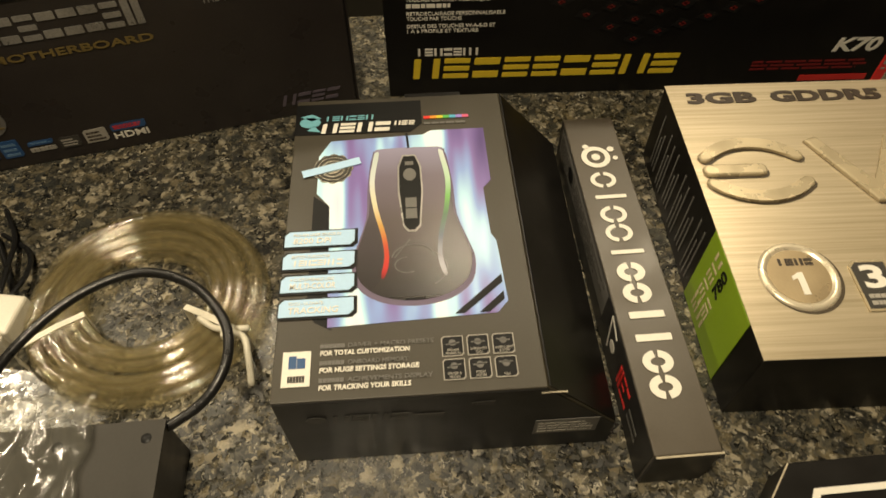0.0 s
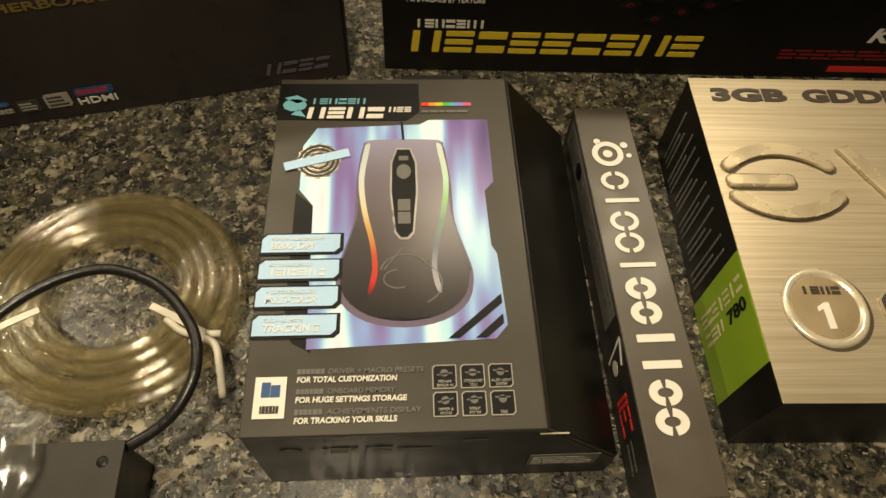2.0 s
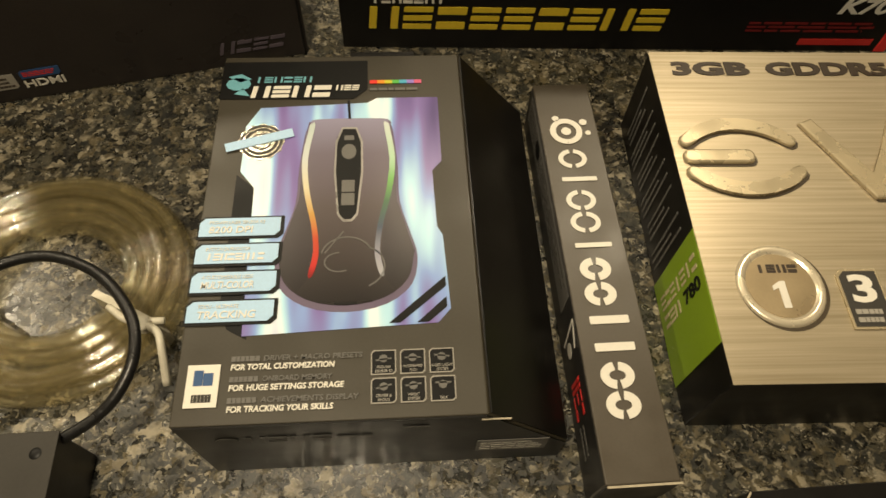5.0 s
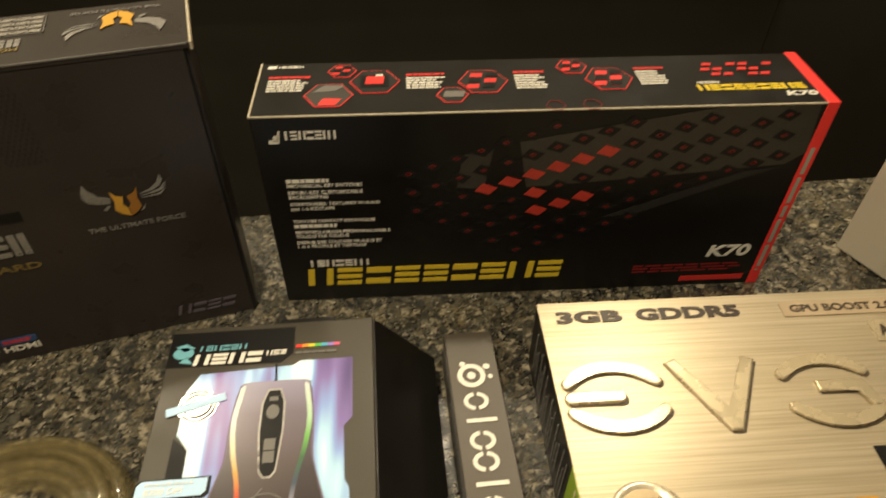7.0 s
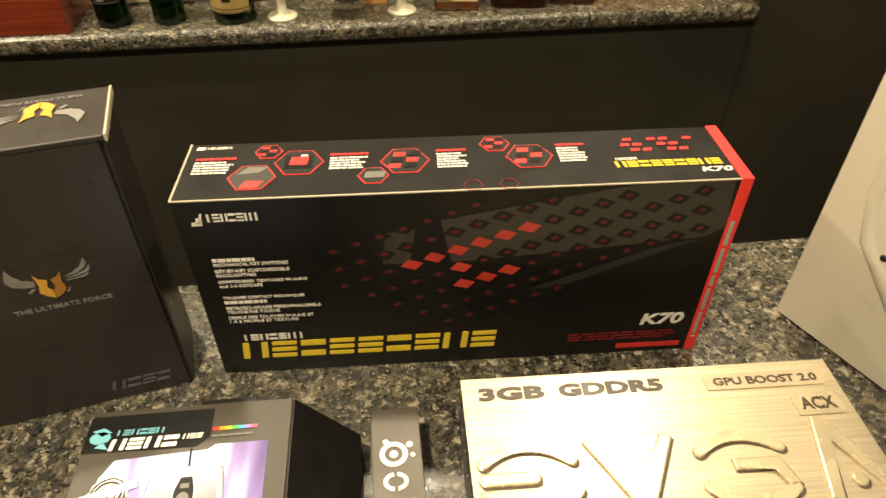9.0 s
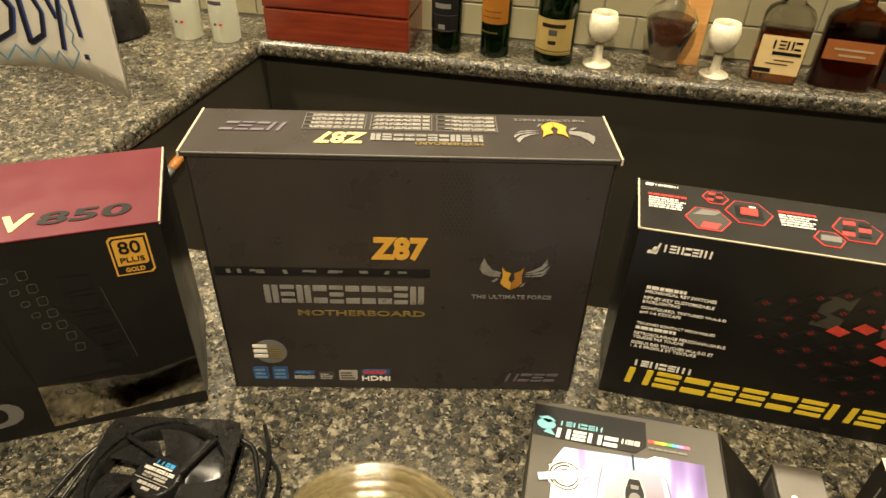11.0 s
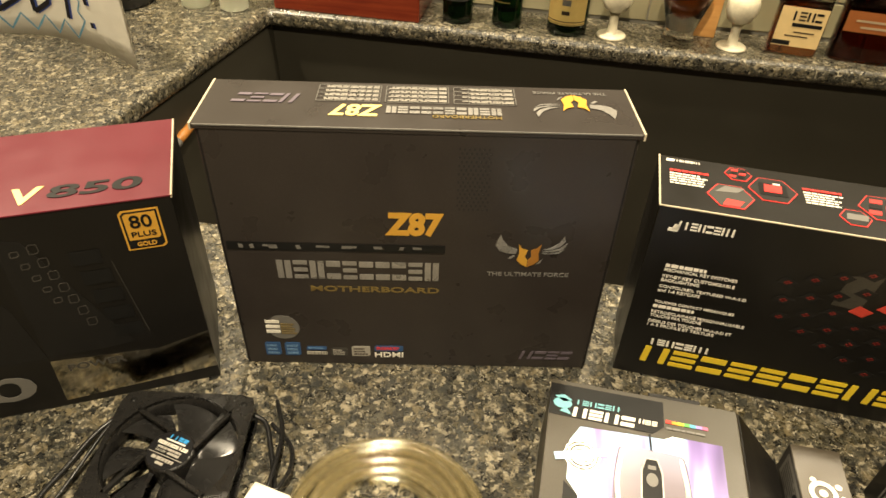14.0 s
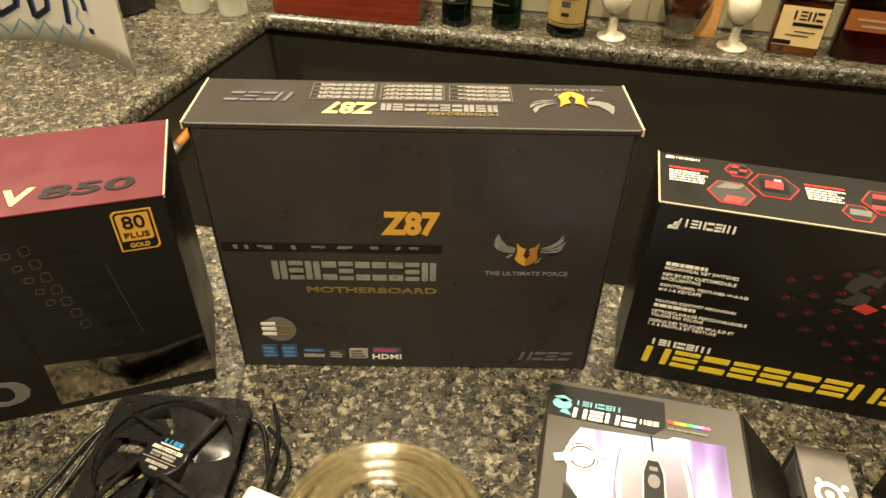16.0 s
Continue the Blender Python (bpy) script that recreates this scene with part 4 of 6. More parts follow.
    for r, w in ((0.0121, 0.0014), (0.0094, 0.0016), (0.0060, 0.0008)):
        printed("award_seal_ring", [band(0.0295, 0.1745, r, r, w, 0, 359.9, 36)], DARKGREY, b, t, 0.0009, 0.0002)
    printed("award_ribbon", [bar(0.0085, 0.1695, 0.0485, 0.181, 0.0065)], CYAN, b, t, 0.0011, 0.0003)
    for k, text in enumerate(("8200 DPI", "", "MULTI-COLOR", "TRACKING")):
        y = 0.1065 - 0.0175 * k
        printed("label_shadow", [cut_rect(-0.0005, y - 0.0016, 0.0475, y + 0.0132, 0.003)], BLACK, b, t, 0.0006, 0.0003)
        printed("feature_label", [cut_rect(0.0005, y, 0.0455, y + 0.012, 0.003)], CYAN, b, t, 0.0011, 0.0003, "sky-blue feature label")
        words("label_writing", ("PRO-AIM LASER SENSOR R3", "BUTTON DUPLICATOR", "4 CUSTOMIZABLE LEDS", "TDCU - ULTIMATE")[k], 0.006, y + 0.0078, (0.0365, 0.03, 0.033, 0.027)[k], y + 0.0099, WHITE, b, t, 0.1, 0.0, 0.0015)
        if text:
            words("label_writing", text, 0.006, y + 0.0018, 0.03 + 0.002 * k, y + 0.0062, WHITE, b, t, 0.1, 0.008, 0.0015)
        else:
            printed("label_writing", cells(8, 0.006, y + 0.0018, 0.038, y + 0.0062, 0.1), WHITE, b, t, 0.0015, 0.0002)
    printed("sticker", [rect(0.0055, 0.009, 0.0215, 0.031)], WHITE, b, t, label="small white sticker")
    pieces("sticker_mark", [rect(0.009, 0.02, 0.0135, 0.028), rect(0.0137, 0.02, 0.0185, 0.0265)], BLUE, b, t, 0.0008, 0.0002)
    pieces("sticker_mark", lines(0.009, 0.0115, 0.0185, 0.0155, 1, 1, 0), DARKGREY, b, t, 0.0008, 0.0002)
    for k, text in enumerate(("FOR TOTAL CUSTOMIZATION", "FOR HUGE SETTINGS STORAGE", "FOR TRACKING YOUR SKILLS")):
        y = 0.0275 - 0.0108 * k
        words("top_writing", text, 0.0265, y, 0.078 + 0.005 * (k == 1), y + 0.0032, WHITE, b, t, 0.1, 0.03)
        printed("top_line", lines(0.0265, y + 0.0046, 0.0405, y + 0.0074, 1, 1, 0), MIDGREY, b, t)
        words("top_writing", ("DRIVER + MACRO PRESETS", "ONBOARD MEMORY", "ACHIEVEMENTS DISPLAY")[k], 0.0425, y + 0.0046, (0.092, 0.077, 0.0905)[k], y + 0.0075, MIDGREY, b, t, 0.1, 0.015)
    for i in range(3):
        for j in range(2):
            x, y = 0.0965 + 0.0148 * i, 0.0075 + 0.0148 * j
            printed("feature_icon", [cut_rect(x, y, x + 0.0128, y + 0.0132, 0.0015)], DULLWHITE, b, t)
            printed("feature_icon_field", [cut_rect(x + 0.0006, y + 0.0006, x + 0.0122, y + 0.0126, 0.0013)], BLACK, b, t, 0.0006, 0.0002)
            printed("feature_icon_mark", [disc(x + 0.0064, y + 0.0085, 0.0022, 8)] + [bar(x + 0.0025, y + 0.0075 + 0.001 * i, x + 0.0105, y + 0.0095 - 0.001 * j, 0.0008)], MIDGREY, b, t, 0.0009, 0.0002)
            for r, text in enumerate(((("DRIVER &", "MACROS"), ("WEIGHT", "SYSTEM"), ("", "TALK")), (("PRO-AIM", "SENSOR R3"), ("INTEGRATED", "TDCU"), ("4-LED LIGHT", "SYSTEM")))[j][i]):
                half = 0.00048 * len(text)
                if text:
                    words("feature_icon_writing", text, x + 0.0064 - half, y + 0.0031 - 0.0021 * r, x + 0.0064 + half, y + 0.0046 - 0.0021 * r, DULLWHITE, b, t, 0.1, 0.01, 0.0009)
    printed("slash_print", [[(0.106, 0.0505), (0.112, 0.0505), (0.137, 0.0715), (0.137, 0.0775)], [(0.121, 0.0505), (0.127, 0.0505), (0.137, 0.059), (0.137, 0.065)]], BLACK, b, t, 0.0006, 0.0002)
    f = Matrix.Translation((0, -0.0006, 0)) @ FRONT
    printed("maker_mark", [disc(0.022, 0.066, 0.006, 10, 0.7)], DARKGREY, b, f)
    pieces("mark_block", cells(4, 0.03, 0.061, 0.075, 0.07, 0.15, 0.26, "2123"), DARKGREY, b, f)
    printed("front_line", lines(0.078, 0.063, 0.096, 0.0665, 1, 1, 0) + lines(0.112, 0.074, 0.125, 0.0785, 1, 1, 0), DARKGREY, b, f)
    printed("barcode_label", [rect(0.152, 0.024, 0.192, 0.045)], MIDGREY, b, f, label="small grey barcode label")
    printed("barcode_lines", lines(0.154, 0.027, 0.19, 0.043, 4, 0.5), DULLWHITE, b, f, 0.0008, 0.0002)


mouse_box()


# ---- mouse mat box ----
def mat_box():
    w, d, h = 0.0412, 0.2888, 0.0465
    b = thing("mat_box", "narrow slate-grey cardboard box with large white letter-like marks", "box", 0.1623, -0.3774, 0, 2.5)
    part("body", block(0, 0, 0, w, d, h, 0.0008), SSGREY, b)
    part("end_flap", block(0.0005, -0.0012, 0.0006, w - 0.0005, 0.0002, h - 0.0012, 0.0003), SOFTBLACK, b)
    part("worn_edge", block(0.001, -0.0014, h - 0.0014, w + 0.001, -0.0002, h - 0.0004), BLACKEDGE, b, "pale cardboard lip")
    t = Matrix.Translation((0, 0, h)) @ Matrix(((0, 1, 0, 0), (-1, 0, 0, 0), (0, 0, 1, 0), (0, 0, 0, 1)))
    pieces("mark_block", arc_row(11, -0.227, 0.0085, -0.034, 0.0285, "rirrirriirr", (0.0034,) * 5 + (0.0052,) * 6), WHITE, b, t, label="white block-shaped product mark")
    x, y = -0.243, 0.018
    printed("maker_mark", [band(x, y, 0.0095, 0.0095, 0.0042, 0, 359, 30), disc(x, y, 0.0035), disc(x - 0.012, y - 0.006, 0.0025), disc(x - 0.008, y + 0.0135, 0.0028), disc(x + 0.002, y + 0.0155, 0.002)], WHITE, b, t)
    s = Matrix.Translation((0, d, 0)) @ Matrix(((0, 0, -1, 0), (-1, 0, 0, 0), (0, 1, 0, 0), (0, 0, 0, 1)))
    printed("side_panel", [rect(0.001, 0.001, d - 0.001, h - 0.001)], SOFTBLACK, b, s, 0.0002, 0.0002, "black printed side")
    printed("side_label", [rect(0.008, 0.018, 0.175, 0.043)], MIDGREY, b, s, 0.0005, 0.0002)
    printed("side_writing", lines(0.012, 0.02, 0.17, 0.041, 6, 0.4), DARKGREY, b, s, 0.0008, 0.0002)
    printed("side_mark", [disc(0.05, 0.032, 0.007)], BLACK, b, s, 0.0009, 0.0002)
    pieces("side_mark", [bar(0.19, 0.042, 0.206, 0.036, 0.0025), bar(0.19, 0.042, 0.196, 0.012, 0.0018), disc(0.203, 0.023, 0.005)], WHITE, b, s, 0.0006, 0.0002)
    pieces("side_mark", cells(3, 0.222, 0.013, 0.246, 0.033, 0, 0.3, "213"), BRIGHTRED, b, s, 0.0006, 0.0002, "red printed mark")
    printed("side_writing", lines(0.25, 0.015, 0.27, 0.03, 2, 0.4), MIDGREY, b, s, 0.0006, 0.0002)


mat_box()


# ---- graphics card box ----
def graphics_card_box():
    w, d, h = 0.3286, 0.2466, 0.078
    b = thing("graphics_card_box", "brushed gold-silver graphics card box lying flat with raised metallic shapes", "box", 0.2297, -0.3332, 0, 0.24)
    b.matrix_basis = b.matrix_basis @ Matrix.Diagonal((0.968, 1, 1, 1))
    part("body", block(0, 0, 0, w, d, h - 0.0006, 0.001), BLACKCARD, b, "black printed carton")
    part("lid", block(-0.0004, -0.0004, h - 0.0008, w + 0.0004, d + 0.0004, h, 0.0003), FOIL, b, "brushed metallic top panel")
    t = top(h)
    words("top_writing", "3GB", 0.0135, 0.2235, 0.071, 0.2365, BROWN, b, t, 0, 0.05)
    words("top_writing", "GDDR5", 0.083, 0.2235, 0.175, 0.2365, BROWN, b, t, 0, 0.05)
    emb = EMBOSS
    # dark brown that stands for the cast shadow beside raised shapes and medal
    rim = mat("emboss_shadow_paint", (0.055, 0.04, 0.022), 0.5, 0.1)
    shapes = [round_band(0.0445, 0.1245, 0.053, 0.0098, 48, 132), [(0.0095, 0.1455), (0.0485, 0.1455), (0.0515, 0.1465), (0.053, 0.149), (0.053, 0.153), (0.0515, 0.1555), (0.0485, 0.1565), (0.0095, 0.1565), (0.0065, 0.1555), (0.005, 0.153), (0.005, 0.149), (0.0065, 0.1465)], round_band(0.0445, 0.178, 0.053, 0.0098, 228, 312),
              [(0.0905, 0.1785), (0.1005, 0.1825), (0.128, 0.1335), (0.1555, 0.1825), (0.1655, 0.1785), (0.1325, 0.1175), (0.1235, 0.1175)],
              round_band(0.2155, 0.1225, 0.053, 0.0098, 52, 130), round_band(0.2155, 0.1735, 0.053, 0.0098, 228, 305), [(0.205, 0.146), (0.236, 0.146), (0.2425, 0.129), (0.2515, 0.133), (0.244, 0.156), (0.205, 0.156)],
              [(0.267, 0.119), (0.285, 0.189), (0.296, 0.189), (0.3285, 0.121), (0.319, 0.1165), (0.2915, 0.1705), (0.2775, 0.1165)], disc(0.2975, 0.133, 0.0062)]
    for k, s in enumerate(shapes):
        # flat dark copy shifted right and frontward: the shape's shadow painted on the lid
        printed("emboss_painted_shadow", [[(x + 0.0014, y - 0.0018) for x, y in s]], rim, b, t, 0.0002 + 0.00001 * k, 0.0003)
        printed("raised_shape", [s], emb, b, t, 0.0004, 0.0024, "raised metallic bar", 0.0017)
    ring = lathe([(0.0, 0.0004), (0.0205, 0.0004), (0.0215, 0.0014), (0.0225, 0.0019), (0.0248, 0.0019), (0.0258, 0.0014), (0.0265, 0.0002)], 48)
    ring.transform(t @ Matrix.Translation((0.043, 0.058, 0)))
    part("medal", ring, mat("bright_foil", (0.74, 0.66, 0.5), 0.28, 0.5, vary=0.03), b, "round bright silver medal", True)
    # the medal's shadow, painted as a dark disc set off to the lower right
    printed("medal_painted_shadow", [disc(0.0442, 0.0568, 0.0272, 40)], rim, b, t, 0.0001, 0.0002)
    printed("medal_field", [disc(0.043, 0.058, 0.0205, 40)], mat("medal_tan", (0.42, 0.33, 0.2), 0.32, 0.5, vary=0.05), b, t, 0.0004, 0.0004)
    printed("medal_number", [[(0.041, 0.0435), (0.0455, 0.0435), (0.0455, 0.0605), (0.0425, 0.0605), (0.0375, 0.0575), (0.0375, 0.0545), (0.041, 0.0562)]], WHITE, b, t, 0.0009, 0.0004)
    printed("medal_writing", cells(4, 0.03, 0.066, 0.056, 0.0715, 0, 0.3), BROWN, b, t, 0.0009, 0.0002)
    printed("badge", [cut_rect(0.078, 0.03, 0.104, 0.068, 0.004)], emb, b, t, 0.0003, 0.0008, "small silver warranty badge")
    printed("badge_field", [cut_rect(0.0795, 0.0315, 0.1025, 0.0665, 0.0036)], DARKGREY, b, t, 0.0011, 0.0003)
    words("badge_number", "3", 0.0835, 0.046, 0.0985, 0.064, WHITE, b, t, 0, 0.03, 0.0015)
    printed("badge_writing", lines(0.082, 0.034, 0.1, 0.044, 2, 0.6), DULLWHITE, b, t, 0.0015, 0.0002)
    printed("tag", [cut_rect(0.212, 0.2205, 0.318, 0.2365, 0.002)], TAN, b, t, 0.0003, 0.0006)
    words("tag_writing", "GPU BOOST 2.0", 0.2195, 0.2245, 0.3125, 0.2325, BROWN, b, t, 0, 0.03, 0.0009)
    printed("tag", [cut_rect(0.2795, 0.191, 0.321, 0.2125, 0.003)], emb, b, t, 0.0003, 0.0006)
    words("tag_writing", "ACX", 0.285, 0.196, 0.3155, 0.208, BROWN, b, t, 0, 0.03, 0.0009)
    printed("dark_panel", [rect(0.222, 0.03, w - 0.0005, 0.1)], BLACK, b, t, 0.0003, 0.0003, "black printed corner panel")
    pieces("panel_mark", cells(7, 0.23, 0.08, 0.3, 0.093, 0, 0.28, "1310103"), WHITE, b, t, 0.0007, 0.0002)
    pieces("panel_mark", cells(3, 0.23, 0.06, 0.26, 0.073, 0, 0.28, "312"), WHITE, b, t, 0.0007, 0.0002)
    printed("green_corner", [rect(0.308, 0.03, w - 0.0005, 0.1001, 0.1)], LIME, b, t, 0.0007, 0.0002)
    pieces("gold_mark", cells(2, 0.168, 0.035, 0.206, 0.064, 0, 0.3, "01"), GOLD, b, t)
    # long left side, printed upside down
    s = Matrix.Translation((0, 0, h)) @ Matrix(((0, 0, -1, 0), (1, 0, 0, 0), (0, -1, 0, 0), (0, 0, 0, 1)))
    printed("green_panel", [rect(0.0245, 0.001, 0.098, h - 0.001)], LIME, b, s, label="lime green side panel")
    e = Matrix(((0, 0, -1, 0), (0, 1, 0, 0), (1, 0, 0, 0), (0, 0, 0, 1)))
    words("side_number", "780", 0.045, 0.0615, 0.071, 0.0705, BLACK, b, e, 0.0, 0.02, 0.0009)
    pieces("side_mark", cells(7, 0.008, 0.0745, 0.072, 0.0845, 0, 0.2, "1310103"), CREAM, b, e, 0.0009, 0.0002)
    pieces("side_mark", cells(3, 0.008, 0.0615, 0.037, 0.0705, 0, 0.2, "312"), CREAM, b, e, 0.0009, 0.0002)
    for k in range(6):
        printed("side_writing", lines(0.012 if k % 2 else 0.008, 0.107 + 0.0215 * k, 0.066, 0.123 + 0.0215 * k, 3, 0.34, 0.5), MIDGREY, b, e)


graphics_card_box()

# ---- white computer case at the counter's end ----
def case_window():
    b = thing("computer_case", "white steel computer case side panel with embossed window frame", "computer case", 0.59, 0.045, 0, -63.43)
    l, deep, h = 0.46, 0.20, 0.48
    # local x runs along the visible side panel, y away from it, z up
    hexa = [(0.137, 0.078), (0.077, 0.128), (0.077, 0.34), (0.137, 0.40), (0.36, 0.40), (0.41, 0.35), (0.41, 0.128), (0.36, 0.078)]
    bm = bmesh.new()
    outer = [(0, 0.004), (l, 0.004), (l, h), (0, h)]
    ov = [bm.verts.new((x, 0, z)) for x, z in outer]
    iv = [bm.verts.new((x, 0, z)) for x, z in hexa]
    edges = [bm.edges.new((ov[k], ov[(k + 1) % 4])) for k in range(4)] + [bm.edges.new((iv[k], iv[(k + 1) % 8])) for k in range(8)]
    bmesh.ops.triangle_fill(bm, edges=edges, use_beauty=True)
    r = bmesh.ops.extrude_face_region(bm, geom=bm.faces[:])
    for v in r["geom"]:
        if isinstance(v, bmesh.types.BMVert):
            v.co.y += 0.0015
    bmesh.ops.recalc_face_normals(bm, faces=bm.faces)
    part("side_panel", bm, WHITEMETAL, b)
    # raised lip round the window
    ring = [(0.152, 0.042), (0.118, 0.055), (0.042, 0.133), (0.029, 0.18), (0.026, 0.30), (0.03, 0.36), (0.11, 0.44), (0.38, 0.44), (0.445, 0.37), (0.445, 0.13), (0.37, 0.045)]
    bm = bmesh.new()
    rows = []
    cx, cz = 0.24, 0.24
    for grow, out in ((1.0, 0.0002), (0.985, -0.003), (0.955, -0.003), (0.935, 0.0002)):
        rows.append([bm.verts.new((cx + (x - cx) * grow, out, cz + (z - cz) * grow)) for x, z in ring])
    for a, c in zip(rows, rows[1:]):
        for k in range(len(ring)):
            bm.faces.new((a[k], a[(k + 1) % len(ring)], c[(k + 1) % len(ring)], c[k]))
    bmesh.ops.recalc_face_normals(bm, faces=bm.faces)
    part("window_lip", bm, WHITEMETAL, b, "embossed lip round the window", True)
    part("window_pane", prism([(x, z) for x, z in [(0.13, 0.07), (0.069, 0.124), (0.069, 0.345), (0.132, 0.408), (0.365, 0.408), (0.418, 0.355), (0.418, 0.124), (0.365, 0.07)]], 0.0022, 0.0047),
         glass_mat("smoked_acrylic", (0.5, 0.48, 0.45), 0.02, 1.49), b, "smoked acrylic window pane")
    for x, z in ((0.068, 0.1305), (0.068, 0.2217), (0.068, 0.335), (0.128, 0.068), (0.25, 0.068)):
        bm = lathe([(0, 0.0016), (0.0022, 0.0014), (0.0032, 0.0003), (0.0034, -0.001)], 16)
        bm.transform(Matrix.Translation((x, -0.0006, z)) @ Matrix.Rotation(radians(90), 4, "X"))
        part("push_pin", bm, BLACK, b, "black push pin", True)
    inner = mat("case_inside", (0.10, 0.098, 0.09), 0.5, vary=0.1)
    part("back_panel", block(0.001, deep - 0.002, 0.004, l, deep, h), inner, b)
    part("front_frame", block(0.0, 0.0018, 0.004, 0.002, deep, h), WHITEMETAL, b)
    part("rear_frame", block(l - 0.002, 0.0018, 0.004, l, deep, h), WHITEMETAL, b)
    part("top_cover", block(0, 0.0018, h - 0.002, l, deep, h), WHITEMETAL, b)
    part("base", block(0, 0.0018, 0.004, l, deep, 0.007), WHITEMETAL, b)
    part("drive_cage", block(0.16, 0.05, 0.02, 0.3, 0.16, 0.2, 0.002), inner, b)
    part("foot", block(0.02, 0.03, 0, 0.05, 0.06, 0.0042), BLACK, b)
    part("foot", block(l - 0.05, 0.03, 0, l - 0.02, 0.06, 0.0042), BLACK, b)


case_window()


# ---- coil of clear tubing ----
def tubing():
    b = thing("tubing_coil", "coil of clear yellowish plastic tubing lying on the granite", "tubing", -0.178, -0.2325)
    b.matrix_basis = b.matrix_basis @ Matrix.Diagonal((0.97, 0.97, 1, 1))
    rnd = random.Random(11)
    pts = []
    turns = [(0.0475, 0.0056), (0.0572, 0.0055), (0.067, 0.0055), (0.0768, 0.0055), (0.0862, 0.0056), (0.082, 0.0152), (0.0722, 0.0151), (0.0622, 0.0153), (0.0525, 0.0152)]
    for k, (r, z) in enumerate(turns):
        nr, nz = turns[min(k + 1, len(turns) - 1)]
        ph = rnd.uniform(0, 6)
        for i in range(56):
            s = i / 56
            u = max(0.0, (s - 0.75) / 0.25)
            u = u * u * (3 - 2 * u)
            rr = r + (nr - r) * u + 0.0016 * math.sin(2 * (2 * math.pi * s) + ph)
            zz = z + (nz - z) * u + 0.0008 * math.sin(6.28 * s + ph)
            a = -2 * math.pi * s + 2.2
            pts.append((rr * math.cos(a), 0.985 * rr * math.sin(a), zz))
    clear = film_mat("clear_pvc", (0.99, 0.972, 0.90), (0.97, 0.82, 0.44), 0.05, 0.08, 0.7)
    part("tube", tube(pts, 0.0051, 12), clear, b, "", True)
    strap = mat("ivory_nylon", (0.66, 0.62, 0.5), 0.4, vary=0.08)
    for ang in (-147, -27):
        bm = bmesh.new()
        loop = [(0.0425, 0.001), (0.0425, 0.027), (0.06, 0.0285), (0.0925, 0.0265), (0.0945, 0.014), (0.0935, 0.001)]
        inner_v = [[bm.verts.new((r, s, z)) for r, z in loop] for s in (-0.0024, 0.0024)]
        outer_v = [[bm.verts.new((0.068 + (r - 0.068) * 1.03, s, z + (0.0008 if z > 0.02 else 0))) for r, z in loop] for s in (-0.0024, 0.0024)]
        for k in range(len(loop) - 1):
            for rows in (inner_v, outer_v):
                bm.faces.new((rows[0][k], rows[0][k + 1], rows[1][k + 1], rows[1][k]))
            for s in (0, 1):
                bm.faces.new((inner_v[s][k], inner_v[s][k + 1], outer_v[s][k + 1], outer_v[s][k]))
        bmesh.ops.recalc_face_normals(bm, faces=bm.faces)
        bm.transform(Matrix.Rotation(radians(ang), 4, "Z"))
        part("cable_tie", bm, strap, b, "ivory nylon cable tie")
    bm = tube(smooth_path([(0.071, -0.041, 0.029), (0.086, -0.05, 0.034), (0.09, -0.062, 0.03), (0.0915, -0.078, 0.016)], 6), 0.0026, 8)
    part("tie_tail", bm, strap, b, "loose cable tie tail", True)
    bm = tube(smooth_path([(0.05, -0.03, 0.029), (0.066, -0.041, 0.0315), (0.088, -0.041, 0.031)], 6), 0.0024, 8)
    part("tie_tail", bm, strap, b, "loose cable tie tail", True)
    part("tie_head", block(0.069, -0.049, 0.0275, 0.079, -0.039, 0.0345, 0.0015), strap, b)


tubing()

# ---- white plug with its black lead ----
lead = thing("plug_lead", "black cable with a white plastic plug beside the tubing", "cable")
sheath = mat("black_sheath", (0.012, 0.012, 0.012), 0.32, vary=0.15, grain=300, bump=0.2)
part("cord", tube(smooth_path([(-0.36, -0.40, 0.0036), (-0.30, -0.368, 0.012), (-0.262, -0.338, 0.035), (-0.235, -0.30, 0.055), (-0.203, -0.262, 0.06), (-0.165, -0.243, 0.06), (-0.128, -0.253, 0.059),
                               (-0.103, -0.279, 0.057), (-0.096, -0.303, 0.055), (-0.101, -0.323, 0.051), (-0.113, -0.337, 0.046), (-0.133, -0.349, 0.042)], 8), 0.0034, 12), sheath, lead, "", True)
ivory = mat("ivory_plastic", (0.68, 0.64, 0.53), 0.35, vary=0.06)
plug = thing("plug", "ivory white plastic plug resting on tubing", "plug", -0.278, -0.2505, 0.0, -8)
part("shell", block(-0.018, -0.016, 0.012, 0.018, 0.016, 0.028, 0.002), ivory, plug)
part("collar", block(-0.014, -0.021, 0.0, 0.014, -0.0155, 0.024, 0.0015), ivory, plug)
part("wire", tube(smooth_path([(0.0, 0.016, 0.02), (-0.004, 0.045, 0.012), (-0.02, 0.07, 0.004), (-0.05, 0.085, 0.0022)], 6), 0.002, 8), sheath, plug, "black wire", True)
part("wire", tube(smooth_path([(-0.008, 0.016, 0.02), (-0.02, 0.05, 0.015), (-0.035, 0.08, 0.006), (-0.06, 0.11, 0.0022)], 6), 0.002, 8), sheath, plug, "black wire", True)


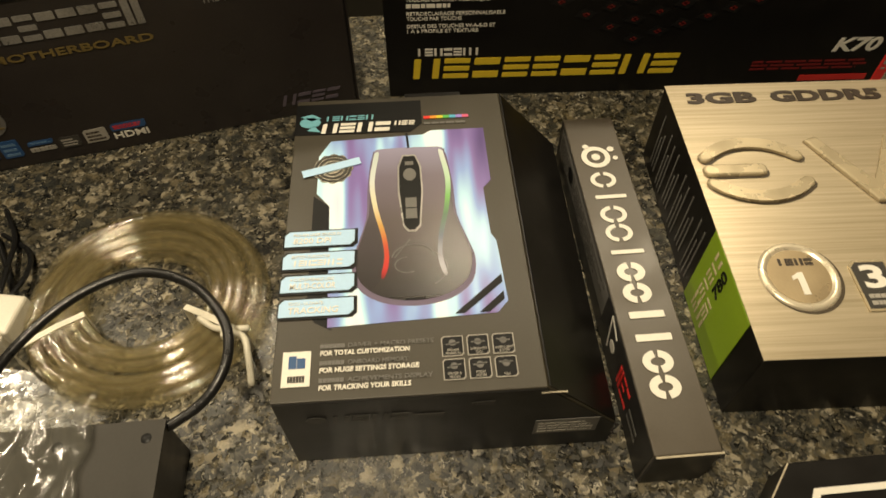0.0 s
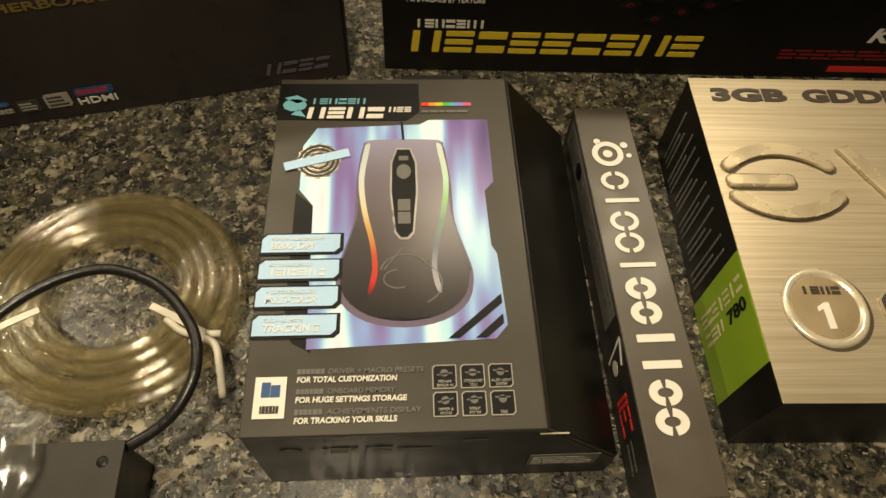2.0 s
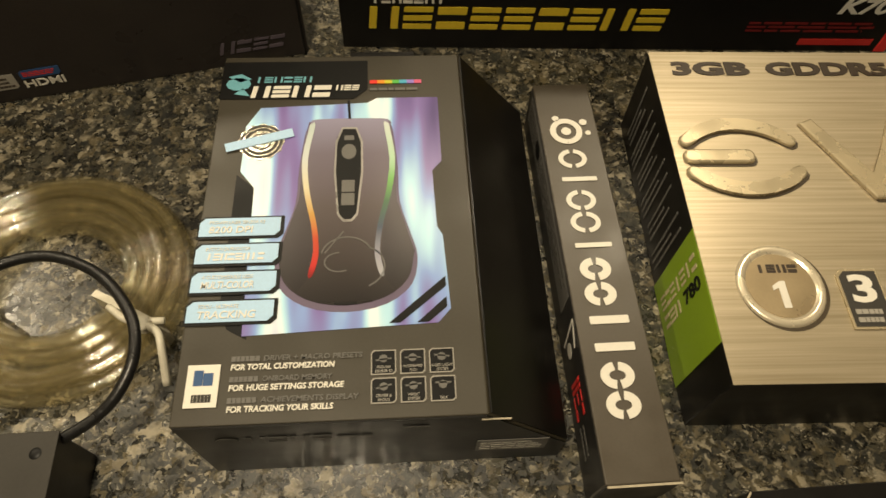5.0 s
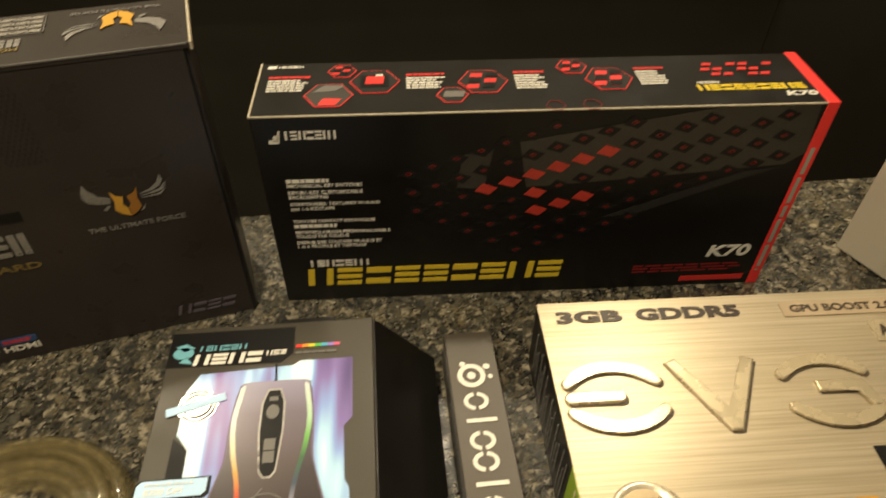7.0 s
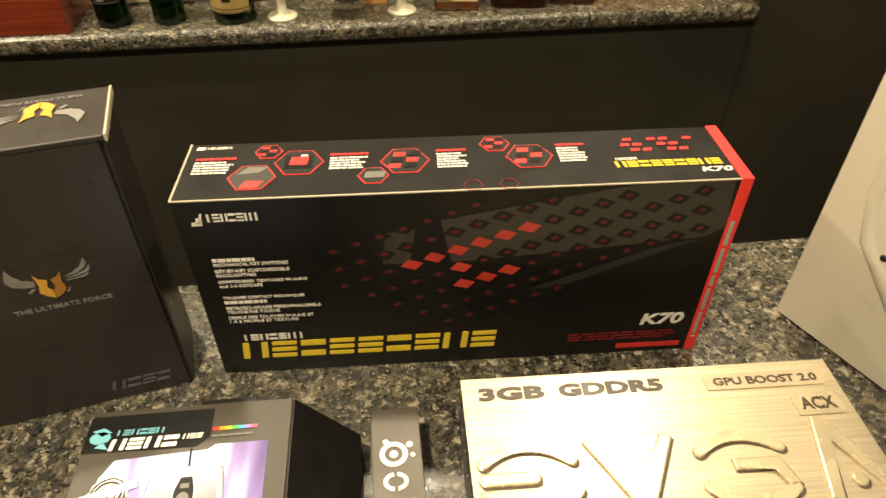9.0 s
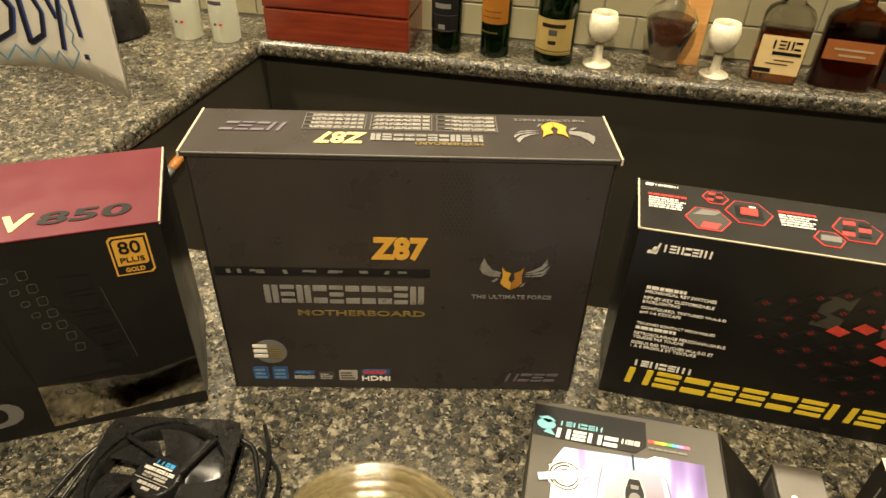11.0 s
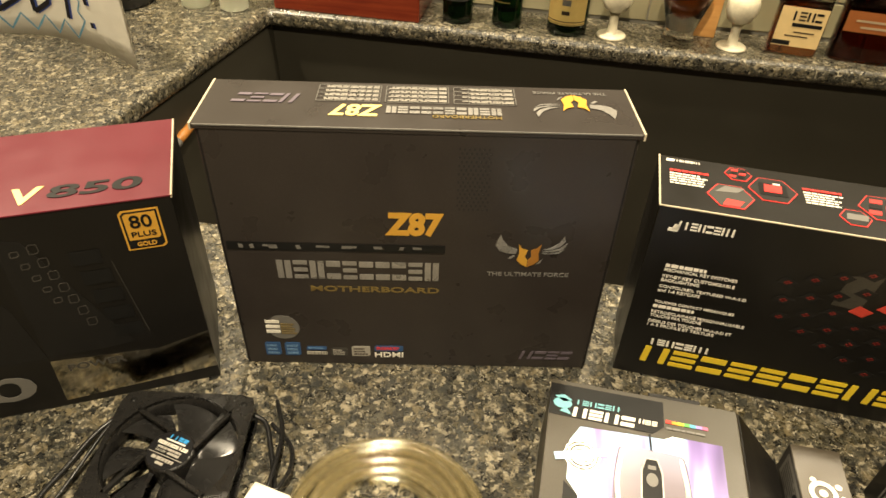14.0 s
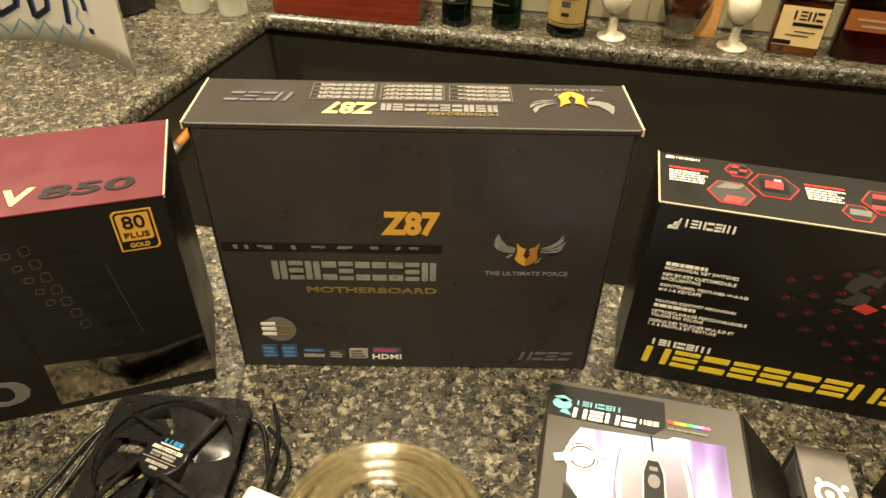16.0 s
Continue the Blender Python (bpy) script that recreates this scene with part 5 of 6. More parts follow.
# ---- black metal unit in a clear bag ----
unit = thing("metal_unit", "black metal bay unit half wrapped in a clear plastic bag", "bay unit", -0.1285, -0.3455, 0, 3)
blackmetal = mat("black_metal", (0.03, 0.028, 0.025), 0.36, 0.4, vary=0.15, grain=90)
part("shell", block(-0.105, -0.14, 0.0, 0, 0, 0.05, 0.001), blackmetal, unit)
part("top_plate", block(-0.106, -0.1405, 0.0498, 0.001, 0.0006, 0.0512, 0.0004), mat("grey_plate", (0.032, 0.029, 0.024), 0.45, 0.4, vary=0.12, grain=60), unit, "dull grey top plate")
for x, y in ((-0.009, -0.011), (-0.011, -0.062), (-0.06, -0.012)):
    bm = lathe([(0, 0.0004), (0.0026, 0.0004), (0.0032, 0.0)], 16)
    bm.transform(Matrix.Translation((x, y, 0.0512)))
    part("screw_hole", bm, BLACK, unit, "", True)


def clear_bag():
    rnd = random.Random(3)
    b = thing("plastic_bag", "crumpled clear plastic bag draped over the metal unit", "bag", -0.23, -0.405, 0.0, 5)
    bm = bmesh.new()
    n, m = 34, 26
    grid = [[None] * (m + 1) for _ in range(n + 1)]
    for i in range(n + 1):
        for j in range(m + 1):
            u, v = i / n, j / m
            x, y = -0.07 + 0.135 * u, -0.075 + 0.15 * v
            ridge = abs(noise.noise(Vector((u * 5.0, v * 3.2, 1.7)))) + 0.5 * abs(noise.noise(Vector((u * 11, v * 8, 4.2))))
            edge = min(u, 1 - u, v, 1 - v) * 6
            z = 0.006 + min(edge, 1) * (0.042 + 0.03 * ridge) if x < 0.0 else 0.0535 + 0.018 * ridge * min(1, edge)
            grid[i][j] = bm.verts.new((x + 0.006 * noise.noise(Vector((u * 7, v * 7, 9))), y + 0.006 * noise.noise(Vector((u * 6, v * 6, 3))), max(z, 0.002)))
    for i in range(n):
        for j in range(m):
            bm.faces.new((grid[i][j], grid[i + 1][j], grid[i + 1][j + 1], grid[i][j + 1]))
    bmesh.ops.solidify(bm, geom=bm.faces[:], thickness=0.0004)
    ob = part("film", bm, film_mat("clear_film", (0.97, 0.97, 0.95), (0.4, 0.39, 0.34), 0.08, 0.14, 0.4), b)
    ob.data.shade_smooth()


clear_bag()


# ---- black tray-like box with a pale border ----
tray = thing("drive_box", "black glossy box with a pale printed border, lying flat", "box", 0.247, -0.3785, 0, 3)
body = [(0, 0), (0.3, 0), (0.3, -0.16), (-0.024, -0.16), (-0.026, -0.03)]
part("body", slab(body, 0, 0.03, 0.0008), BLACKCARD, tray)
part("worn_edge", tube([(0.0005, -0.0005, 0.0302), (-0.0258, -0.03, 0.0302), (-0.0238, -0.158, 0.0302)], 0.0006, 6), BLACKEDGE, tray, "pale cardboard edge")
printed("border_print", [[(0.01, -0.0165), (0.29, -0.0165), (0.29, -0.0205), (0.0125, -0.0205), (0.0065, -0.03), (0.0085, -0.15), (0.0045, -0.15), (0.002, -0.029)]], WHITE, tray, top(0.03), label="pale border line")
printed("picture_print", [[(0.018, -0.026), (0.285, -0.026), (0.285, -0.15), (0.014, -0.15), (0.012, -0.034)]], DARKGREY, tray, top(0.03))
printed("picture_print", [[(0.03, -0.036), (0.285, -0.036), (0.285, -0.046), (0.024, -0.046)]], MIDGREY, tray, top(0.03), 0.0008)


# ---- cooling fan ----
def cooling_fan():
    s = 0.0628
    b = thing("cooling_fan", "square black plastic cooling fan lying flat, hub label up", "fan", -0.3805, -0.2225, 0, 12)
    plastic = mat("black_fan_plastic", (0.011, 0.0105, 0.010), 0.28, vary=0.15, grain=120, bump=0.1)
    blade_m = mat("dark_blade_plastic", (0.034, 0.033, 0.032), 0.25, vary=0.12, grain=80)
    R = 0.0585
    # frame: two square plates with a round opening, and the barrel between them
    for z0, z1 in ((0.0, 0.004), (0.0215, 0.0255)):
        bm = bmesh.new()
        n = 48
        ring = [(R * math.cos(2 * math.pi * k / n), R * math.sin(2 * math.pi * k / n)) for k in range(n)]
        sq = []
        for k in range(n):
            a = 2 * math.pi * k / n
            c, sn = math.cos(a), math.sin(a)
            q = min(s / max(abs(c), abs(sn)), 1.335 * s)
            sq.append((q * c, q * sn))
        lv = [[bm.verts.new((x, y, z)) for x, y in pts] for pts, z in ((ring, z0), (sq, z0), (sq, z1), (ring, z1))]
        for a, c in ((0, 1), (1, 2), (2, 3), (3, 0)):
            for k in range(n):
                bm.faces.new((lv[a][k], lv[a][(k + 1) % n], lv[c][(k + 1) % n], lv[c][k]))
        bmesh.ops.recalc_face_normals(bm, faces=bm.faces)
        part("flange", bm, plastic, b)
    part("barrel", lathe([(R, 0.003), (R + 0.0022, 0.003), (R + 0.0022, 0.0225), (R, 0.0225), (R, 0.003)], 48), plastic, b, "", True)
    for k in range(4):
        a = radians(45 + 90 * k)
        bm = lathe([(0.0, 0.0006), (0.0026, 0.0006), (0.003, 0.0002)], 14)
        bm.transform(Matrix.Translation((0.0735 * math.cos(a), 0.0735 * math.sin(a), 0.0255)))
        part("screw_hole", bm, BLACK, b, "", True)
    # struts on the label side
    for k in range(4):
        a0, a1 = radians(38 + 90 * k), radians(60 + 90 * k)
        p, q = Vector((0.02 * math.cos(a0 - 0.5), 0.02 * math.sin(a0 - 0.5), 0.0235)), Vector((0.061 * math.cos(a1 - 0.25), 0.061 * math.sin(a1 - 0.25), 0.0235))
        d = (q - p).normalized()
        o = d.cross(Vector((0, 0, 1))) * 0.0021
        bm = bmesh.new()
        vs = [bm.verts.new(v) for v in (p - o + Vector((0, 0, -0.003)), p + o + Vector((0, 0, -0.003)), q + o + Vector((0, 0, -0.003)), q - o + Vector((0, 0, -0.003)),
                                        p - o + Vector((0, 0, 0.002)), p + o + Vector((0, 0, 0.002)), q + o + Vector((0, 0, 0.002)), q - o + Vector((0, 0, 0.002)))]
        for f in ((0, 1, 2, 3), (4, 5, 6, 7), (0, 1, 5, 4), (1, 2, 6, 5), (2, 3, 7, 6), (3, 0, 4, 7)):
            bm.faces.new([vs[i] for i in f])
        bmesh.ops.recalc_face_normals(bm, faces=bm.faces)
        bmesh.ops.bevel(bm, geom=bm.edges[:], offset=0.0006, segments=1, affect="EDGES")
        part("strut", bm, plastic, b)
    # blades
    for k in range(7):
        bm = bmesh.new()
        rows = []
        for i in range(7):
            r = 0.021 + (0.0565 - 0.021) * i / 6
            row = []
            for j in range(7):
                u = j / 6
                a = 2 * math.pi * k / 7 + 0.18 * i / 6 + u * (0.74 + 0.06 * i / 6)
                row.append(bm.verts.new((r * math.cos(a), r * math.sin(a), 0.004 + 0.0145 * u + 0.002 * math.sin(math.pi * u))))
            rows.append(row)
        for i in range(6):
            for j in range(6):
                bm.faces.new((rows[i][j], rows[i][j + 1], rows[i + 1][j + 1], rows[i + 1][j]))
        bmesh.ops.solidify(bm, geom=bm.faces[:], thickness=0.0012)
        part("blade", bm, blade_m, b, "", True)
    part("hub", lathe([(0, 0.001), (0.0205, 0.001), (0.0215, 0.003), (0.0215, 0.022), (0.0205, 0.0242), (0, 0.0242)], 40), plastic, b, "", True)
    t = top(0.0242) @ Matrix.Rotation(radians(-20), 4, "Z")
    printed("hub_label", [disc(0, 0, 0.0195, 40)], mat("gloss_black_label", (0.012, 0.012, 0.013), 0.15, vary=0.1), b, t, 0.0002, 0.0003, "round glossy black label")
    printed("label_mark", cells(4, -0.010, 0.0105, 0.0105, 0.0145, 0, 0.3, "0031"), col("label_blue", (0.03, 0.28, 0.62)), b, t, 0.0006, 0.0002)
    printed("label_writing", cells(10, -0.0155, 0.0028, 0.0155, 0.0062, 0, 0.28, "2120231032") + lines(-0.010, 0.008, 0.010, 0.0096, 1, 1, 0), WHITE, b, t, 0.0006, 0.0002)
    words("label_writing", "DC12V", -0.012, -0.0042, -0.002, -0.002, DULLWHITE, b, t, 0, 0.02, 0.0006)
    printed("label_writing", lines(-0.0125, -0.001, 0.012, 0.0014, 1, 0.9, 0) + lines(0, -0.0042, 0.012, -0.002, 1, 1, 0) + [rect(-0.0175, -0.0066, 0.0175, -0.006)] + lines(-0.011, -0.0115, 0.012, -0.0085, 1, 1, 0.1) + [rect(-0.004, -0.0155, 0.004, -0.013)], DULLWHITE, b, t, 0.0006, 0.0002)
    part("lead", tube(smooth_path([(0.055, 0.052, 0.012), (0.072, 0.045, 0.008), (0.082, 0.02, 0.0035), (0.09, -0.005, 0.003), (0.1, -0.04, 0.003)], 6), 0.0024, 8), sheath, b, "black sleeved fan lead", True)
    part("lead", tube(smooth_path([(-0.05, 0.058, 0.012), (-0.078, 0.03, 0.009), (-0.095, -0.01, 0.004), (-0.105, -0.045, 0.003), (-0.09, -0.08, 0.003)], 6), 0.0024, 8), sheath, b, "black sleeved fan lead", True)
    part("lead", tube(smooth_path([(-0.056, 0.056, 0.02), (-0.07, 0.02, 0.016), (-0.086, -0.03, 0.006), (-0.098, -0.06, 0.003), (-0.12, -0.09, 0.003)], 6), 0.0018, 8), sheath, b, "thin black wire", True)


cooling_fan()

# ---- brush with an orange handle on the side wall ----
brush = thing("wooden_brush", "small brush with an orange wooden handle on the panel", "brush", -0.8145, 0.462, -0.12, 0)
bm = lathe([(0, 0.0), (0.008, 0.001), (0.0095, 0.02), (0.0085, 0.05), (0.0095, 0.085), (0.0075, 0.1), (0, 0.102)], 16)
bm.transform(Matrix.Rotation(radians(-82), 4, "X"))
part("handle", bm, mat("orange_wood", (0.42, 0.17, 0.035), 0.4, vary=0.15), brush, "orange wooden handle", True)
bm = lathe([(0, -0.02), (0.009, -0.019), (0.0105, 0.0), (0, 0.001)], 16)
bm.transform(Matrix.Rotation(radians(-82), 4, "X"))
part("ferrule", bm, SILVER, brush, "grey metal ferrule", True)
part("hook", block(-0.026, 0.04, 0.008, 0.002, 0.046, 0.012, 0.001), SILVER, brush)

# ---- the back counter: bottles, goblets, boxes ----
def stand(name, label, category, x, y, turn=0, group=""):
    return thing(name, label, category, x, y, -0.0006, turn, group)


def wrap(r0, z0, z1, a0, a1, thick=0.0005, n=24, squash=1.0, rows=1, taper=0.0):
    """A paper label bent round a bottle."""
    bm = bmesh.new()
    grid = []
    for j in range(rows + 1):
        z = z0 + (z1 - z0) * j / rows
        r = r0 + thick + taper * (z - z0)
        grid.append([bm.verts.new((r * math.cos(radians(a0 + (a1 - a0) * k / n)), squash * r * math.sin(radians(a0 + (a1 - a0) * k / n)), z)) for k in range(n + 1)])
    for a, b in zip(grid, grid[1:]):
        for k in range(n):
            bm.faces.new((a[k], a[k + 1], b[k + 1], b[k]))
    bmesh.ops.solidify(bm, geom=bm.faces[:], thickness=0.0003)
    return bm


GREENGLASS = glass_mat("dark_green_glass", (0.008, 0.04, 0.012), 0.02)
CLEARGLASS = glass_mat("clear_glass", (0.97, 0.97, 0.94), 0.01)
AMBER = glass_mat("amber_spirit", (0.62, 0.22, 0.03), 0.01, 1.36)
DARKAMBER = glass_mat("dark_amber_spirit", (0.30, 0.075, 0.012), 0.01, 1.36)
FROST = glass_mat("frosted_glass", (0.86, 0.88, 0.78), 0.35, 1.4, 0.75)
MARBLE = mat("cream_onyx", (0.62, 0.57, 0.43), 0.35, vary=0.16, grain=35, fine=160)
CORKBLACK = mat("black_cap", (0.015, 0.014, 0.013), 0.4, vary=0.1)
MAHOGANY = wood_mat("red_mahogany", (0.12, 0.018, 0.009), (0.20, 0.035, 0.014), 0.22)
PINE = wood_mat("orange_pine", (0.50, 0.24, 0.07), (0.62, 0.34, 0.11), 0.45)


def round_bottle(x, y, r, glass, label_m, label, z0, z1, marks, a=-95, extra=()):
    b = stand("bottle", label, "bottle", x, y, 0, "bottles on the back counter")
    part("glass", lathe([(0, 0.004), (r * 0.6, 0.001), (r * 0.9, 0.0), (r, 0.005), (r * 0.97, 0.02), (r, 0.17), (r * 0.9, 0.19), (r * 0.42, 0.225), (r * 0.36, 0.29), (0, 0.292)], 40), glass, b, "", True)
    part("cap", lathe([(r * 0.38, 0.272), (r * 0.41, 0.273), (r * 0.41, 0.306), (0, 0.307)], 24), CORKBLACK, b, "black bottle cap", True)
    part("label", wrap(r, z0, z1, a - 62, a + 62), label_m, b, "printed paper label")
    for p0, p1, q0, q1, m in marks:
        part("label_print", wrap(r, p0, p1, a + q0, a + q1, 0.0009, 10), m, b)
    return b


round_bottle(-0.3812, 0.928, 0.0335, GREENGLASS, SOFTBLACK, "dark green glass bottle with a black label", 0.05, 0.15, ((0.052, 0.0535, -55, 55, MIDGREY), (0.056, 0.066, -15, 10, DULLWHITE), (0.085, 0.0862, -55, 55, MIDGREY), (0.1, 0.11, -30, 30, DULLWHITE)))
round_bottle(-0.2735, 0.936, 0.0325, GREENGLASS, ORANGE, "dark green glass bottle with an orange label", 0.075, 0.155, ((0.088, 0.0895, -45, 30, BROWN), (0.1, 0.1015, -45, 30, BROWN), (0.055, 0.058, -50, 20, DULLGOLD)))
round_bottle(-0.1435, 0.941, 0.043, GREENGLASS, mat("yellow_label", (0.62, 0.46, 0.16), 0.5, vary=0.08), "green glass whiskey bottle with a yellow label", 0.025, 0.1, ((0.082, 0.09, -34, 34, BROWN), (0.066, 0.078, -12, 12, MIDGREY), (0.047, 0.055, -11, 11, BROWN), (0.0315, 0.0335, -62, 62, BROWN), (0.0265, 0.028, -62, 62, DULLGOLD)))


def goblet(x, y):
    b = stand("goblet", "cream onyx stone goblet with a short stem", "goblet", x, y, 0, "stone goblets")
    part("bowl", lathe([(0, 0.052), (0.011, 0.0525), (0.024, 0.060), (0.0315, 0.078), (0.0315, 0.094), (0.0265, 0.1135), (0.0245, 0.1135), (0.029, 0.094), (0.0285, 0.08), (0.02, 0.066), (0, 0.062)], 40), MARBLE, b, "", True)
    part("stem", lathe([(0.016, 0.0062), (0.0105, 0.012), (0.009, 0.03), (0.0095, 0.046), (0.013, 0.0545), (0, 0.0545)], 28), MARBLE, b, "", True)
    part("foot", lathe([(0, 0), (0.0295, 0), (0.031, 0.003), (0.029, 0.006), (0.014, 0.0085), (0, 0.0085)], 40), MARBLE, b, "", True)


goblet(-0.0475, 0.937)
goblet(0.1985, 0.952)

# decanter of amber spirit
dec = stand("decanter", "clear glass decanter tapering down, filled with amber spirit", "decanter", 0.0885, 0.944)
part("glass", lathe([(0, 0), (0.034, 0), (0.036, 0.004), (0.029, 0.022), (0.0285, 0.03), (0.05, 0.1), (0.052, 0.115), (0.04, 0.135), (0.018, 0.15), (0.018, 0.2), (0.0165, 0.2), (0.0165, 0.15), (0.038, 0.133), (0.0495, 0.114), (0.0475, 0.1), (0.0265, 0.033), (0, 0.031)], 44), CLEARGLASS, dec, "", True)
part("spirit", lathe([(0, 0.0325), (0.0255, 0.0335), (0.047, 0.1), (0.0488, 0.112), (0, 0.1122)], 44), DARKAMBER, dec, "amber spirit", True)
board = stand("pine_board", "orange pine slat leaning on the tiled wall", "wooden board", 0.142, 0.995, 3)
part("plank", block(-0.022, 0, 0, 0.026, 0.014, 0.24, 0.002), PINE, board)
wide = stand("cutting_board", "wide orange pine board standing on the back counter", "wooden board", 0.72, 0.985, 2.6)
part("plank", block(-0.15, 0, 0, 0.155, 0.018, 0.26, 0.002), PINE, wide)
part("batten", block(-0.155, -0.002, 0.235, 0.16, 0.02, 0.26, 0.002), PINE, wide)


def square_bottle(x, y, w, deep, glass_m, spirit_m, fill, label, label_m, lz0, lz1, marks, turn=0):
    b = stand("bottle", label, "bottle", x, y, turn, "bottles on the back counter")
    def slice_at(z, a, c, n=28):
        return [(math.copysign(abs(math.cos(2 * math.pi * k / n)) ** 0.45, math.cos(2 * math.pi * k / n)) * a, math.copysign(abs(math.sin(2 * math.pi * k / n)) ** 0.45, math.sin(2 * math.pi * k / n)) * c, z) for k in range(n)]
    def stack(rows):
        bm = bmesh.new()
        rings = [[bm.verts.new(p) for p in slice_at(z, a, c)] for z, a, c in rows]
        for p, q in zip(rings, rings[1:]):
            for k in range(28):
                bm.faces.new((p[k], p[(k + 1) % 28], q[(k + 1) % 28], q[k]))
        bm.faces.new(rings[0][::-1])
        bm.faces.new(rings[-1])
        bmesh.ops.recalc_face_normals(bm, faces=bm.faces)
        return bm
    h = 0.155
    part("glass", stack([(0.0, w * 0.92, deep * 0.92), (0.003, w, deep), (h - 0.02, w, deep), (h - 0.006, w * 0.86, deep * 0.86), (h + 0.008, w * 0.42, deep * 0.5), (h + 0.014, 0.015, 0.015), (h + 0.05, 0.015, 0.015)]), glass_m, b, "", True)
    part("spirit", stack([(0.005, w * 0.9, deep * 0.88), (0.008, w * 0.95, deep * 0.93), (fill, w * 0.95, deep * 0.93)]), spirit_m, b, "amber spirit", True)
    part("stopper", lathe([(0.017, h + 0.03), (0.0185, h + 0.032), (0.0185, h + 0.065), (0, h + 0.066)], 24), CORKBLACK, b, "dark stopper", True)
    f = Matrix.Translation((0, -deep - 0.0004, 0)) @ FRONT
    printed("label", [rect(-w * 0.9, lz0, w * 0.9, lz1)], label_m, b, f, 0.0002, 0.0004, "printed paper label")
    for x0, z0, x1, z1, m in marks:
        printed("label_print", cells(4, w * x0, z0, w * x1, z1) if z1 - z0 > 0.01 else [rect(w * x0, z0, w * x1, z1)], m, b, f, 0.0008, 0.0003)


square_bottle(0.315, 0.967, 0.048, 0.026, CLEARGLASS, AMBER, 0.112, "square whiskey bottle with amber spirit and buff label", mat("buff_label", (0.62, 0.46, 0.22), 0.5, vary=0.08), 0.022, 0.1,
              ((-0.5, 0.074, 0.75, 0.092, BLACK), (-0.35, 0.062, 0.8, 0.069, BLACK), (-0.2, 0.05, 0.6, 0.0525, BROWN), (-0.5, 0.042, 0.4, 0.0445, BROWN), (-0.9, 0.024, -0.2, 0.033, BLACK)), -4)
square_bottle(0.447, 0.975, 0.058, 0.028, DARKAMBER, DARKAMBER, 0.13, "broad dark amber whiskey bottle with rust label", mat("rust_label", (0.26, 0.085, 0.022), 0.45, vary=0.1), 0.062, 0.102,
              ((-0.6, 0.082, 0.65, 0.086, TAN), (-0.4, 0.07, 0.45, 0.074, TAN)), -4)
square_bottle(0.565, 0.985, 0.05, 0.026, CLEARGLASS, DARKAMBER, 0.075, "dark spirit bottle with green and rust label", SOFTBLACK, 0.02, 0.11,
              ((-0.9, 0.06, 0.9, 0.0635, ORANGE), (-0.2, 0.028, 0.7, 0.05, DULLGOLD), (-0.5, 0.09, 0.5, 0.0935, LIME)), -4)

for gx, gy in ((-0.957, 0.83), (-0.868, 0.838)):
    b = stand("frosted_bottle", "small frosted glass bottle with a red and blue mark", "bottle", gx, gy, 0, "frosted bottles")
    part("glass", lathe([(0, 0.002), (0.026, 0), (0.031, 0.004), (0.0315, 0.06), (0.0315, 0.105), (0.026, 0.118), (0.013, 0.13), (0.013, 0.16), (0, 0.161)], 36), FROST, b, "", True)
    part("cap", lathe([(0.0135, 0.15), (0.0155, 0.15), (0.0155, 0.172), (0, 0.173)], 24), SILVER, b, "", True)
    for k, m in enumerate((BLUE, WHITE, BRIGHTRED)):
        part("label_print", wrap(0.0314, 0.04, 0.0455, -96 + 12 * k - 12, -96 + 12 * k, 0.0006, 4), m, b)
    part("label_print", wrap(0.0314, 0.085, 0.093, -125, -65, 0.0006, 10), LILAC, b)

# mahogany box
hum = stand("mahogany_box", "polished red mahogany box with a hinged lid", "wooden box", -0.785, 0.862, 2.6)
part("base", block(0, 0, 0, 0.33, 0.165, 0.072, 0.004), MAHOGANY, hum)
part("lid", block(-0.001, -0.001, 0.0735, 0.331, 0.166, 0.15, 0.005), MAHOGANY, hum)

# black stand with brass ornament behind the card
ped = stand("brass_ornament", "black stand carrying a curled brass ornament", "ornament", -1.13, 0.80)
part("stand", lathe([(0, 0), (0.075, 0), (0.08, 0.01), (0.07, 0.05), (0.06, 0.2), (0, 0.2)], 32), mat("black_lacquer", (0.01, 0.0095, 0.009), 0.3), ped, "black lacquered stand", True)
brass = mat("polished_brass", (0.75, 0.48, 0.14), 0.18, 1.0, vary=0.1)
part("ring", tube([(0.022 * math.cos(a * 0.4), -0.085, 0.075 + 0.022 * math.sin(a * 0.4)) for a in range(13)], 0.006, 10), brass, ped, "brass ring", True)
part("ring", tube([(0.02 + 0.013 * math.cos(a * 0.5), -0.085, 0.045 + 0.014 * math.sin(a * 0.5)) for a in range(12)], 0.005, 10), brass, ped, "brass ring", True)
part("arm", tube([(0.0, -0.06, 0.06), (0.01, -0.085, 0.06)], 0.005, 8), brass, ped)


